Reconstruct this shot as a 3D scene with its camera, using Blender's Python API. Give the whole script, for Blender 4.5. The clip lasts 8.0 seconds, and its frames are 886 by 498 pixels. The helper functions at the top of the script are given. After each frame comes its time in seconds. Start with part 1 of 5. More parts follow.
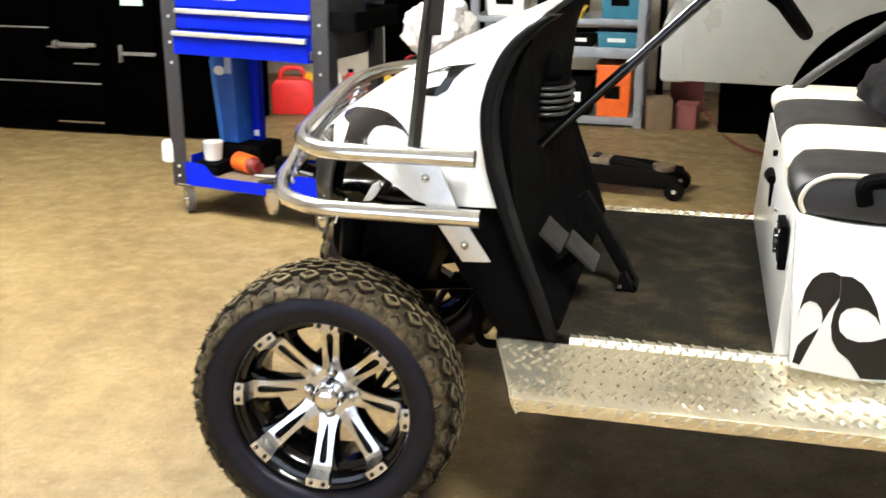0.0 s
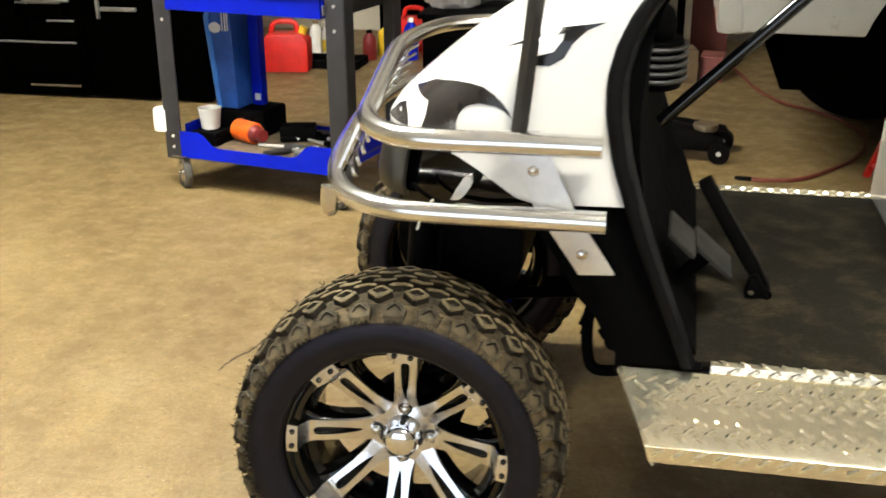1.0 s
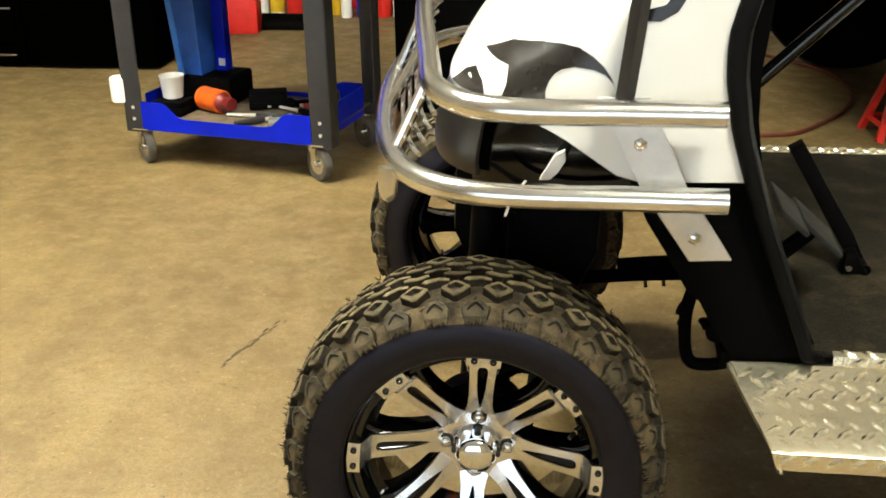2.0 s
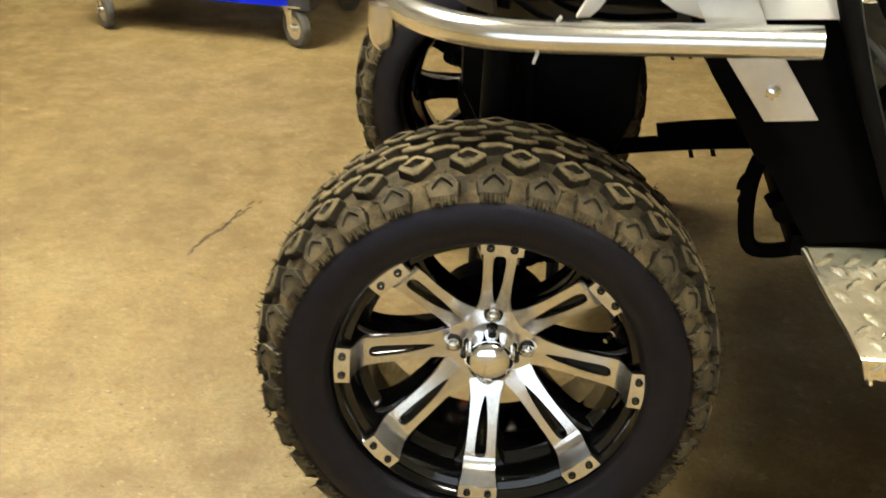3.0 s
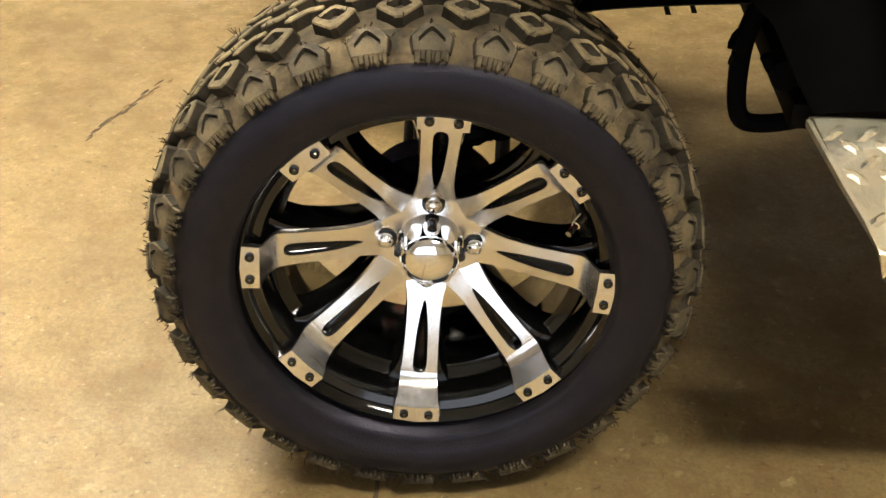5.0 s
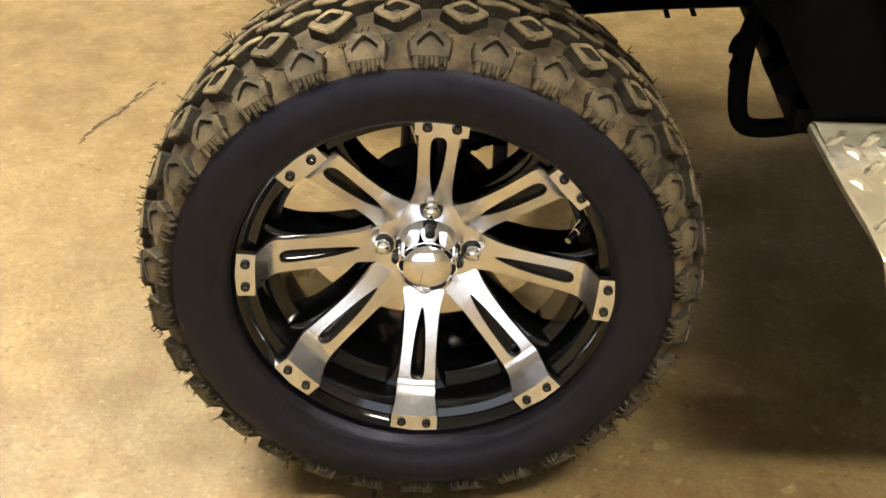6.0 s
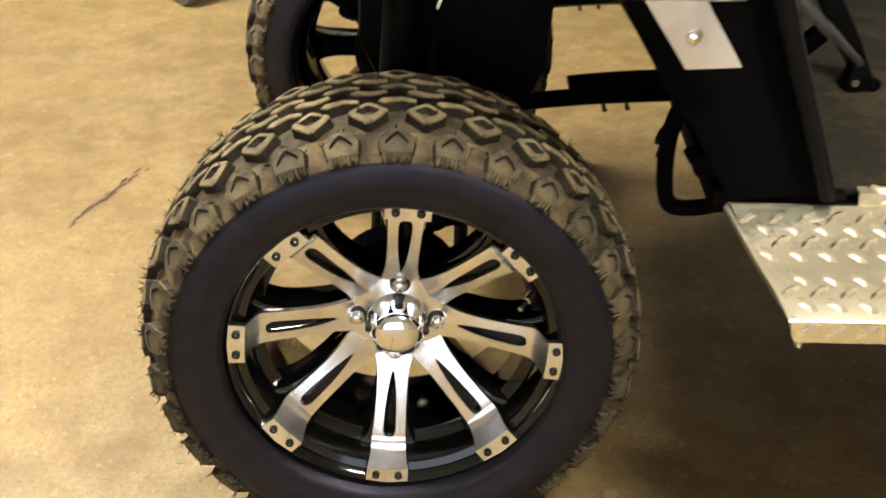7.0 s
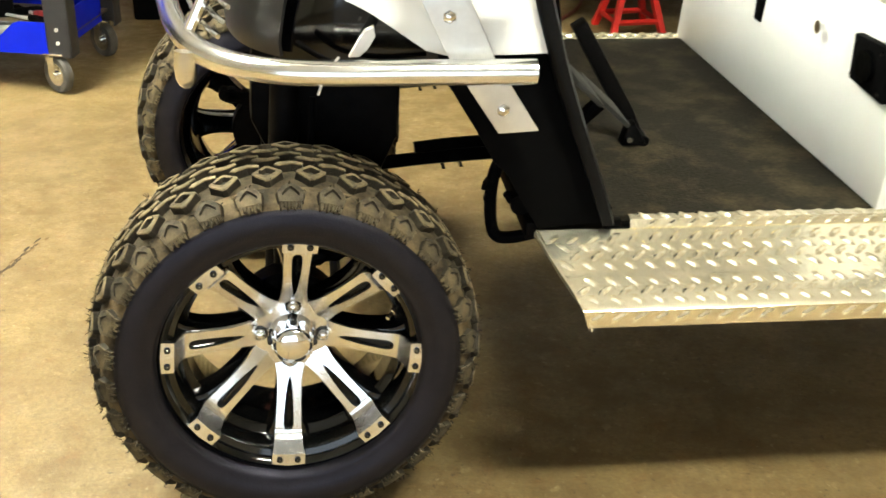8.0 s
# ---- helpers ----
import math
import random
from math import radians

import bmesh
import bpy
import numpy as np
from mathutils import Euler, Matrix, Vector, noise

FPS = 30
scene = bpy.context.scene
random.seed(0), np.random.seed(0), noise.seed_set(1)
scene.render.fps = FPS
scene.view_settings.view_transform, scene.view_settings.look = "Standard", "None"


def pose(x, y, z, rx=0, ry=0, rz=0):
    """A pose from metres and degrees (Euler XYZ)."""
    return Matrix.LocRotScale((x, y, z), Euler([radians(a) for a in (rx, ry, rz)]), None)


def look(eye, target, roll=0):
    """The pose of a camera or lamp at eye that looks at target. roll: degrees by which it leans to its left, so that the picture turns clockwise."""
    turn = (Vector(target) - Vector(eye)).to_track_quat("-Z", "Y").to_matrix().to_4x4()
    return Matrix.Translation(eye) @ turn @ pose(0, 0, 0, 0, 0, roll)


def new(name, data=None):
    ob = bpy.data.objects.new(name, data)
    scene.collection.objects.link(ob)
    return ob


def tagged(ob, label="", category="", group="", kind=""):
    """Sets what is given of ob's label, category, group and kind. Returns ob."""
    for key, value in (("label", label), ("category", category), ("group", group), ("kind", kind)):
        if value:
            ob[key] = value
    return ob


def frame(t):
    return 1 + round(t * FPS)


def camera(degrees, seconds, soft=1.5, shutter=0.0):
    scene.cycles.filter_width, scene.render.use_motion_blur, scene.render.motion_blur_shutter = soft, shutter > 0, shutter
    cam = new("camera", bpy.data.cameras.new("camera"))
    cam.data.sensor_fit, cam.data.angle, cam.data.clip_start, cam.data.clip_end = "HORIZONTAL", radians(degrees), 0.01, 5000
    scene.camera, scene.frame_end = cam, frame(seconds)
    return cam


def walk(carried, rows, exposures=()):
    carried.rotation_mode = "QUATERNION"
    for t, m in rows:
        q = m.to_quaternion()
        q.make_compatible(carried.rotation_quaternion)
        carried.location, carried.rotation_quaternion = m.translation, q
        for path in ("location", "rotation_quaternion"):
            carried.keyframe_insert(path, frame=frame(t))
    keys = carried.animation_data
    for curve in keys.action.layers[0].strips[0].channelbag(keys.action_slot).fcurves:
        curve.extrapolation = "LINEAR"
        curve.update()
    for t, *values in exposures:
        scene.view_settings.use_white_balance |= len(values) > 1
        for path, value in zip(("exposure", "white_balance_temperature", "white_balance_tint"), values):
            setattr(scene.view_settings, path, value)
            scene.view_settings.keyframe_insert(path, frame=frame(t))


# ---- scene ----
cam = camera(43.7, 8.0, shutter=0.4)
PATH = [
    (0, (0.718, -1.877, 1.276), (0.263, -0.031, 0.655), 0.1),
    (0.5, (0.562, -1.675, 1.258), (0.227, 0.194, 0.63), -0.0),
    (1, (0.409, -1.492, 1.229), (0.013, 0.336, 0.521), -0.5),
    (1.2, (0.354, -1.447, 1.228), (-0.029, 0.373, 0.492), -0.8),
    (2.3, (0.106, -1.238, 1.154), (-0.13, 0.567, 0.325), -1.1),
    (2.5, (0.093, -1.182, 1.124), (-0.165, 0.592, 0.237), -1.5),
    (3, (0.083, -1.047, 1.052), (-0.132, 0.687, 0.079), -0.9),
    (3.5, (0.076, -0.964, 0.978), (-0.058, 0.732, -0.073), 0.9),
    (4, (0.083, -0.909, 0.936), (0.0, 0.738, -0.195), 1.4),
    (4.5, (0.078, -0.876, 0.928), (-0.027, 0.765, -0.21), 0.4),
    (6, (0.067, -0.841, 0.925), (-0.025, 0.8, -0.215), 0.5),
    (6.5, (0.074, -0.862, 0.946), (-0.004, 0.8, -0.165), 1.0),
    (7, (0.074, -0.963, 1.004), (0.037, 0.752, -0.024), 0.6),
    (7.5, (0.055, -1.151, 1.077), (0.175, 0.611, 0.138), 0.7),
    (8, (0.035, -1.316, 1.137), (0.268, 0.45, 0.228), 1.9),
]
EXPOSURES = [(0.0, -0.1, 6000, 9), (0.5, -0.2, 6050, 10), (1.0, -0.44, 6350, 7), (2.5, -0.56, 6750, 2), (3.5, -0.54, 6950, 5), (4.5, -0.34, 6900, 10),
             (6.5, -0.2, 6700, 10), (7.0, -0.15, 6600, 10), (7.5, -0.1, 6450, 4), (8.0, 0.02, 6500, 1)]
walk(cam, [(t, look(eye, target, roll)) for t, eye, target, roll in PATH], EXPOSURES)


# ---------------- light ----------------
world = bpy.data.worlds.new("world")
scene.world = world
world.use_nodes = True
bg = world.node_tree.nodes["Background"]
sky = world.node_tree.nodes.new("ShaderNodeTexSky")
sky.sky_type = "NISHITA"
sky.sun_disc = False
sky.sun_elevation, sky.sun_rotation = radians(40), radians(20)
world.node_tree.links.new(sky.outputs[0], bg.inputs[0])
bg.inputs[1].default_value = 0.08
LAMP_GLOW = 255.0
# fluorescent fixtures: x, y, half length
LAMPS = ((-1.75, 0.5, 0.68), (-1.4, 1.2, 0.54), (1.2, -1.2, 0.47))
# added area lamp: daylight assumed through an unseen garage door behind the camera
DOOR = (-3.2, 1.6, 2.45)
day = bpy.data.lights.new("assumed_door_daylight", "AREA")
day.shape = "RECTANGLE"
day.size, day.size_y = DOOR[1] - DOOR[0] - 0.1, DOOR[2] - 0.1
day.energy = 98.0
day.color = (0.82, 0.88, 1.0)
day_ob = new("assumed_door_daylight", day)
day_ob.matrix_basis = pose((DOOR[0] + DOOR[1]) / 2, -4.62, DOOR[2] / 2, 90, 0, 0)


# ---------------- material helpers ----------------
def material(name, base, rough=0.5, metal=0.0, spread=0.0, scale=20.0, bump=0.0, bump_scale=200.0, other=None, coat=0.0,
             fine=0.0, random_tint=0.0, spec=0.5, lo=0.36, hi=0.64):
    """A surface with colour variation at two scales, and fine relief."""
    m = bpy.data.materials.new(name)
    m.use_nodes = True
    nt = m.node_tree
    p = nt.nodes["Principled BSDF"]
    p.inputs["Metallic"].default_value = metal
    p.inputs["Roughness"].default_value = rough
    p.inputs["Specular IOR Level"].default_value = spec
    p.inputs["Coat Weight"].default_value = coat
    p.inputs["Coat Roughness"].default_value = 0.08
    base = (*base, 1)
    if spread <= 0 and other is None:
        p.inputs["Base Color"].default_value = base
    tc = nt.nodes.new("ShaderNodeTexCoord")
    if spread > 0 or other is not None:
        other = (*other, 1) if other else tuple(c * (1 - spread) for c in base[:3]) + (1,)
        n1 = nt.nodes.new("ShaderNodeTexNoise")
        n1.inputs["Scale"].default_value = scale
        n1.inputs["Detail"].default_value = 8
        n1.inputs["Roughness"].default_value = 0.62
        nt.links.new(tc.outputs["Object"], n1.inputs["Vector"])
        ramp = nt.nodes.new("ShaderNodeValToRGB")
        ramp.color_ramp.elements[0].position = lo
        ramp.color_ramp.elements[1].position = hi
        ramp.color_ramp.elements[0].color = other
        ramp.color_ramp.elements[1].color = base
        nt.links.new(n1.outputs["Fac"], ramp.inputs["Fac"])
        out = ramp.outputs["Color"]
        if fine > 0:
            n2 = nt.nodes.new("ShaderNodeTexNoise")
            n2.inputs["Scale"].default_value = scale * 14
            n2.inputs["Detail"].default_value = 4
            nt.links.new(tc.outputs["Object"], n2.inputs["Vector"])
            mix = nt.nodes.new("ShaderNodeMix")
            mix.data_type, mix.blend_type = "RGBA", "OVERLAY"
            mix.inputs["Factor"].default_value = fine
            nt.links.new(out, mix.inputs["A"])
            bw = nt.nodes.new("ShaderNodeRGBToBW")
            nt.links.new(n2.outputs["Color"], bw.inputs["Color"])
            nt.links.new(bw.outputs["Val"], mix.inputs["B"])
            out = mix.outputs["Result"]
        if random_tint > 0:
            oi = nt.nodes.new("ShaderNodeObjectInfo")
            mr = nt.nodes.new("ShaderNodeMapRange")
            mr.inputs["To Min"].default_value = 1 - random_tint
            mr.inputs["To Max"].default_value = 1 + random_tint
            nt.links.new(oi.outputs["Random"], mr.inputs["Value"])
            mul = nt.nodes.new("ShaderNodeMix")
            mul.data_type, mul.blend_type = "RGBA", "MULTIPLY"
            mul.inputs["Factor"].default_value = 1
            nt.links.new(out, mul.inputs["A"])
            nt.links.new(mr.outputs["Result"], mul.inputs["B"])
            out = mul.outputs["Result"]
        nt.links.new(out, p.inputs["Base Color"])
        rr = nt.nodes.new("ShaderNodeMapRange")
        rr.inputs["To Min"].default_value = min(1, rough * 1.25)
        rr.inputs["To Max"].default_value = rough * 0.8
        nt.links.new(n1.outputs["Fac"], rr.inputs["Value"])
        nt.links.new(rr.outputs["Result"], p.inputs["Roughness"])
    if bump > 0:
        nb = nt.nodes.new("ShaderNodeTexNoise")
        nb.inputs["Scale"].default_value = bump_scale
        nb.inputs["Detail"].default_value = 5
        nt.links.new(tc.outputs["Object"], nb.inputs["Vector"])
        b = nt.nodes.new("ShaderNodeBump")
        b.inputs["Strength"].default_value = bump
        b.inputs["Distance"].default_value = 0.002
        nt.links.new(nb.outputs["Fac"], b.inputs["Height"])
        nt.links.new(b.outputs["Normal"], p.inputs["Normal"])
    return m


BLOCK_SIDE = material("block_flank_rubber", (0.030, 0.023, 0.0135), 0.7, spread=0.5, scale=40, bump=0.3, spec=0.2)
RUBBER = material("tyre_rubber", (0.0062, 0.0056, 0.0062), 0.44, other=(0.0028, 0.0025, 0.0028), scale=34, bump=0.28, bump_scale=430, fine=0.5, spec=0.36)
# bluish reflected light on the sidewall, put into the specular tint
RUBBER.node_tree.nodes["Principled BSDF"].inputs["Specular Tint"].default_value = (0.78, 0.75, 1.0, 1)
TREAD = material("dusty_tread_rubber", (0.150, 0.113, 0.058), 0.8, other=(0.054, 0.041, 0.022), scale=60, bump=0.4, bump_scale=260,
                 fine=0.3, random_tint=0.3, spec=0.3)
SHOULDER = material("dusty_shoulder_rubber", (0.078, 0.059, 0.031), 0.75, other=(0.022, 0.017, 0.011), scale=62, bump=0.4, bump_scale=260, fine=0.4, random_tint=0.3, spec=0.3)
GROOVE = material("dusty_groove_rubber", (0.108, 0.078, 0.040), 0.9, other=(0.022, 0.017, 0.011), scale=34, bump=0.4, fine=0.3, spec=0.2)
# crown grooves: less dust, and the shade between blocks put into the colour
GROOVE_SHADE = material("groove_shade_rubber", (0.052, 0.038, 0.020), 0.9, other=(0.018, 0.0135, 0.008), scale=45, bump=0.4, fine=0.3, spec=0.2)
MACHINED = material("machined_aluminium", (0.82, 0.82, 0.83), 0.24, 1.0, spread=0.08, scale=60, bump=0.05, bump_scale=900)
DARK_STEEL = material("dark_rivet_steel", (0.10, 0.10, 0.10), 0.25, 1.0)
CHROME = material("chrome", (0.86, 0.86, 0.86), 0.05, 1.0)
STEEL = material("polished_steel_tube", (0.90, 0.89, 0.87), 0.20, 1.0, spread=0.10, scale=25, bump=0.03, bump_scale=500)
BRUSHED = material("brushed_steel_plate", (0.80, 0.79, 0.77), 0.45, 0.8, spread=0.10, scale=35, bump=0.1, bump_scale=600)
DULL_STEEL = material("dull_steel_pull", (0.30, 0.29, 0.27), 0.5, 0.8, spread=0.25, scale=25)
BLACK_GLOSS = material("black_gloss_paint", (0.0022, 0.0022, 0.0022), 0.09, 0.0, spread=0.3, scale=40, spec=0.5)
BLACK_PLASTIC = material("black_moulded_plastic", (0.0022, 0.0021, 0.0022), 0.72, spread=0.4, scale=18, bump=0.15, bump_scale=700, spec=0.03)
BLACK_METAL = material("black_painted_steel", (0.0035, 0.003, 0.0028), 0.55, spread=0.5, scale=30, bump=0.2, spec=0.04)
GREY_PLASTIC = material("dark_grey_plastic", (0.011, 0.0095, 0.0095), 0.38, spread=0.3, scale=14, bump=0.15, bump_scale=500)
WHITE_PAINT = material("white_gloss_paint", (0.88, 0.87, 0.84), 0.2, spread=0.04, scale=6, coat=0.5)
DECAL = material("black_vinyl_decal", (0.012, 0.011, 0.011), 0.22, spread=0.3, scale=30)
DECAL_GREY = material("grey_brown_vinyl_decal", (0.020, 0.0165, 0.0155), 0.25, spread=0.3, scale=22)
PLATE = material("diamond_plate_aluminium", (0.96, 0.885, 0.68), 0.18, 0.88, spread=0.07, scale=14, bump=0.14, bump_scale=110)
MAT_RUBBER = material("dusty_rubber_mat", (0.085, 0.065, 0.032), 0.85, other=(0.0165, 0.0138, 0.0095), scale=11, bump=0.4, fine=0.9, spec=0.12, lo=0.48, hi=0.92)
VINYL_WHITE = material("cream_vinyl", (0.62, 0.55, 0.44), 0.4, spread=0.10, scale=10, bump=0.15, bump_scale=350)
VINYL_BLACK = material("black_vinyl", (0.014, 0.012, 0.012), 0.48, spread=0.3, scale=16, bump=0.2, bump_scale=350)
CLOTH = material("black_cloth", (0.009, 0.008, 0.009), 0.9, spread=0.4, scale=24, bump=0.4, bump_scale=300, spec=0.1)
RAIL = material("grey_painted_rail", (0.030, 0.028, 0.025), 0.5, spread=0.3, scale=30)
BLUE = material("blue_enamel", (0.002, 0.012, 0.45), 0.45, spread=0.15, scale=8, spec=0.15)
BLUE_CASE = material("blue_plastic_case", (0.015, 0.09, 0.42), 0.45, spread=0.35, scale=16, bump=0.1)
TRIM_PLASTIC = material("dark_grey_trim_plastic", (0.0042, 0.0039, 0.0042), 0.48, spread=0.3, scale=18, bump=0.12, bump_scale=600, spec=0.10)
TRIM_RIB = material("grey_moulded_rib", (0.030, 0.028, 0.026), 0.5, spread=0.3, scale=30)
POST = material("charcoal_powder_coat", (0.024, 0.024, 0.028), 0.5, spread=0.2, scale=20, bump=0.15)
RED = material("red_plastic", (0.62, 0.02, 0.015), 0.4, spread=0.2, scale=14)
ORANGE = material("orange_plastic", (0.80, 0.13, 0.012), 0.4, spread=0.2, scale=18)
WHITE_PLASTIC = material("white_plastic", (0.80, 0.78, 0.74), 0.4, spread=0.08, scale=14)
YELLOW = material("yellow_plastic", (0.70, 0.45, 0.02), 0.4, spread=0.15, scale=14)
TEAL = material("teal_plastic", (0.03, 0.16, 0.24), 0.45, spread=0.2, scale=14)
SHELF = material("galvanised_shelf_steel", (0.36, 0.37, 0.40), 0.45, 0.6, spread=0.2, scale=16)
CABINET = material("black_cabinet_enamel", (0.0006, 0.0005, 0.0004), 0.6, spread=0.3, scale=9, spec=0.0)
TRUCK = material("white_truck_paint", (0.27, 0.262, 0.245), 0.28, spread=0.10, scale=5, coat=0.5)
CARDBOARD = material("brown_cardboard", (0.17, 0.11, 0.06), 0.85, spread=0.2, scale=12)
WALL = material("grey_painted_wall", (0.60, 0.54, 0.44), 0.8, spread=0.15, scale=3, bump=0.2, bump_scale=120)
RED_WALL = material("red_brown_painted_steel", (0.20, 0.055, 0.045), 0.6, spread=0.25, scale=7)
CEILING = material("grey_ceiling_panel", (0.74, 0.72, 0.67), 0.85, spread=0.08, scale=4)
HOSE = material("red_rubber_hose", (0.15, 0.03, 0.02), 0.5, spread=0.25, scale=25)

WORN_GREY = material("pale_grey_rubber", (0.19, 0.18, 0.16), 0.7, spread=0.3, scale=30)
BLUE_LIGHT = material("light_blue_plastic", (0.05, 0.22, 0.72), 0.45, spread=0.2, scale=16)
CASTER = material("grey_caster_rubber", (0.075, 0.068, 0.058), 0.6, spread=0.4, scale=30)
PEDAL = material("worn_grey_pedal_rubber", (0.014, 0.012, 0.009), 0.7, spread=0.5, scale=22, bump=0.2)
DARK_RED = material("dark_red_plastic", (0.16, 0.012, 0.012), 0.4, spread=0.2, scale=16)
PALE_GREEN = material("pale_green_sticker", (0.55, 0.78, 0.66), 0.5, spread=0.08, scale=20)
BAG = material("white_plastic_film", (0.72, 0.68, 0.66), 0.25, spread=0.12, scale=9, bump=0.5, bump_scale=24)
RUSTY = material("stained_brown_steel", (0.14, 0.10, 0.06), 0.6, spread=0.5, scale=25)
CRACK = material("dark_crack_dirt", (0.062, 0.040, 0.018), 0.9, other=(0.022, 0.014, 0.008), scale=45)
SCUFF = material("brown_floor_scuff", (0.155, 0.102, 0.044), 0.8, other=(0.115, 0.073, 0.030), scale=40)


def concrete():
    """Sealed tan concrete: broad stains, mottling, grit, light scuffs and a slight sheen."""
    m = bpy.data.materials.new("sealed_concrete")
    m.use_nodes = True
    nt = m.node_tree
    p = nt.nodes["Principled BSDF"]
    tc = nt.nodes.new("ShaderNodeTexCoord")

    def noise_of(scale, detail, rough, lo, hi):
        n = nt.nodes.new("ShaderNodeTexNoise")
        n.inputs["Scale"].default_value, n.inputs["Detail"].default_value = scale, detail
        n.inputs["Roughness"].default_value = rough
        nt.links.new(tc.outputs["Object"], n.inputs["Vector"])
        r = nt.nodes.new("ShaderNodeMapRange")
        r.inputs["From Min"].default_value, r.inputs["From Max"].default_value = lo, hi
        nt.links.new(n.outputs["Fac"], r.inputs["Value"])
        return r.outputs["Result"]

    def mixed(a, b, fac, blend="MIX"):
        x = nt.nodes.new("ShaderNodeMix")
        x.data_type, x.blend_type = "RGBA", blend
        for key, v in (("A", a), ("B", b)):
            if isinstance(v, tuple):
                x.inputs[key].default_value = (*v, 1)
            else:
                nt.links.new(v, x.inputs[key])
        if isinstance(fac, float):
            x.inputs["Factor"].default_value = fac
        else:
            nt.links.new(fac, x.inputs["Factor"])
        return x.outputs["Result"]

    broad = noise_of(1.3, 6, 0.62, 0.40, 0.60)
    patch = noise_of(4.2, 7, 0.66, 0.44, 0.62)
    mott = noise_of(10, 10, 0.76, 0.42, 0.62)
    fine = noise_of(85, 6, 0.7, 0.42, 0.62)
    spots = noise_of(31, 3, 0.55, 0.63, 0.70)
    flecks = noise_of(74, 3, 0.6, 0.66, 0.70)
    pits = noise_of(66, 5, 0.72, 0.60, 0.67)
    grit = noise_of(190, 3, 0.6, 0.40, 0.62)
    smear = noise_of(38, 7, 0.72, 0.53, 0.66)
    pale = noise_of(2.6, 6, 0.7, 0.56, 0.70)
    dirt = noise_of(5.1, 10, 0.82, 0.54, 0.74)
    rust = noise_of(23, 7, 0.7, 0.54, 0.70)
    c = mixed((0.136, 0.090, 0.032), (0.236, 0.164, 0.064), broad)
    c = mixed(c, (0.102, 0.061, 0.019), mixed((0, 0, 0), (0.46, 0.46, 0.46), patch))
    c = mixed(c, (0.286, 0.213, 0.095), mixed((0, 0, 0), (0.46, 0.46, 0.46), mott))
    c = mixed(c, (0.132, 0.082, 0.029), mixed((0, 0, 0), (0.50, 0.50, 0.50), fine))
    c = mixed(c, (0.275, 0.211, 0.105), mixed((0, 0, 0), (0.72, 0.72, 0.72), pale))
    c = mixed(c, (0.185, 0.086, 0.022), mixed((0, 0, 0), (0.45, 0.45, 0.45), rust))
    c = mixed(c, (0.297, 0.233, 0.119), mixed((0, 0, 0), (0.55, 0.55, 0.55), spots))
    c = mixed(c, (0.062, 0.039, 0.016), mixed((0, 0, 0), (0.6, 0.6, 0.6), dirt))
    c = mixed(c, (0.112, 0.066, 0.024), mixed((0, 0, 0), (0.40, 0.40, 0.40), smear))
    c = mixed(c, (0.046, 0.028, 0.011), mixed((0, 0, 0), (0.8, 0.8, 0.8), pits))
    c = mixed(c, (0.471, 0.420, 0.280), mixed((0, 0, 0), (0.30, 0.30, 0.30), flecks))
    c = mixed(c, (0.100, 0.066, 0.028), mixed((0, 0, 0), (0.40, 0.40, 0.40), grit))
    nt.links.new(c, p.inputs["Base Color"])
    rr = nt.nodes.new("ShaderNodeMapRange")
    rr.inputs["To Min"].default_value, rr.inputs["To Max"].default_value = 0.62, 0.40
    nt.links.new(mott, rr.inputs["Value"])
    nt.links.new(rr.outputs["Result"], p.inputs["Roughness"])
    b = nt.nodes.new("ShaderNodeBump")
    b.inputs["Strength"].default_value, b.inputs["Distance"].default_value = 0.28, 0.0010
    nt.links.new(fine, b.inputs["Height"])
    nt.links.new(b.outputs["Normal"], p.inputs["Normal"])
    return m


CONCRETE = concrete()

# ---------------- mesh helpers ----------------
PLACED = {}


def thing(name, x, y, z, label, category, group="", turn=0.0):
    ob = new(name)
    ob.empty_display_size = 0.1
    ob.matrix_basis = pose(x, y, z, 0, 0, turn)
    PLACED[ob] = ob.matrix_basis.copy()
    return tagged(ob, label, category, group)


def mesh_of(bm, name, mat, smooth=None):
    """A mesh from bm; faces smooth below the angle given in degrees."""
    bmesh.ops.recalc_face_normals(bm, faces=bm.faces)
    if smooth:
        for f in bm.faces:
            f.smooth = True
        for e in bm.edges:
            if len(e.link_faces) == 2 and e.calc_face_angle() > radians(smooth):
                e.smooth = False
    me = bpy.data.meshes.new(name)
    bm.to_mesh(me)
    bm.free()
    me.materials.append(mat)
    return me


def part(name, bm, mat, parent=None, label="", smooth=35, local=False, m=None):
    """Links bm (or a mesh) as one object under parent. Its points are in world metres, or with local in the parent's."""
    me = bm if isinstance(bm, bpy.types.Mesh) else mesh_of(bm, name, mat, smooth)
    ob = new(name, me)
    if parent is not None:
        ob.parent = parent
        if not local:
            ob.matrix_parent_inverse = PLACED[parent].inverted()
    if m is not None:
        ob.matrix_basis = m
    PLACED[ob] = (PLACED[parent] @ ob.matrix_basis if local and parent else ob.matrix_basis).copy()
    return tagged(ob, label)


def alone(name, bm, mat, label, category, group="", kind="", smooth=35, at=(0, 0, 0), turn=0.0):
    """A thing that is a single mesh; its points are relative to its place."""
    ob = new(name, mesh_of(bm, name, mat, smooth))
    ob.matrix_basis = pose(*at, 0, 0, turn)
    PLACED[ob] = ob.matrix_basis.copy()
    return tagged(ob, label, category, group, kind)


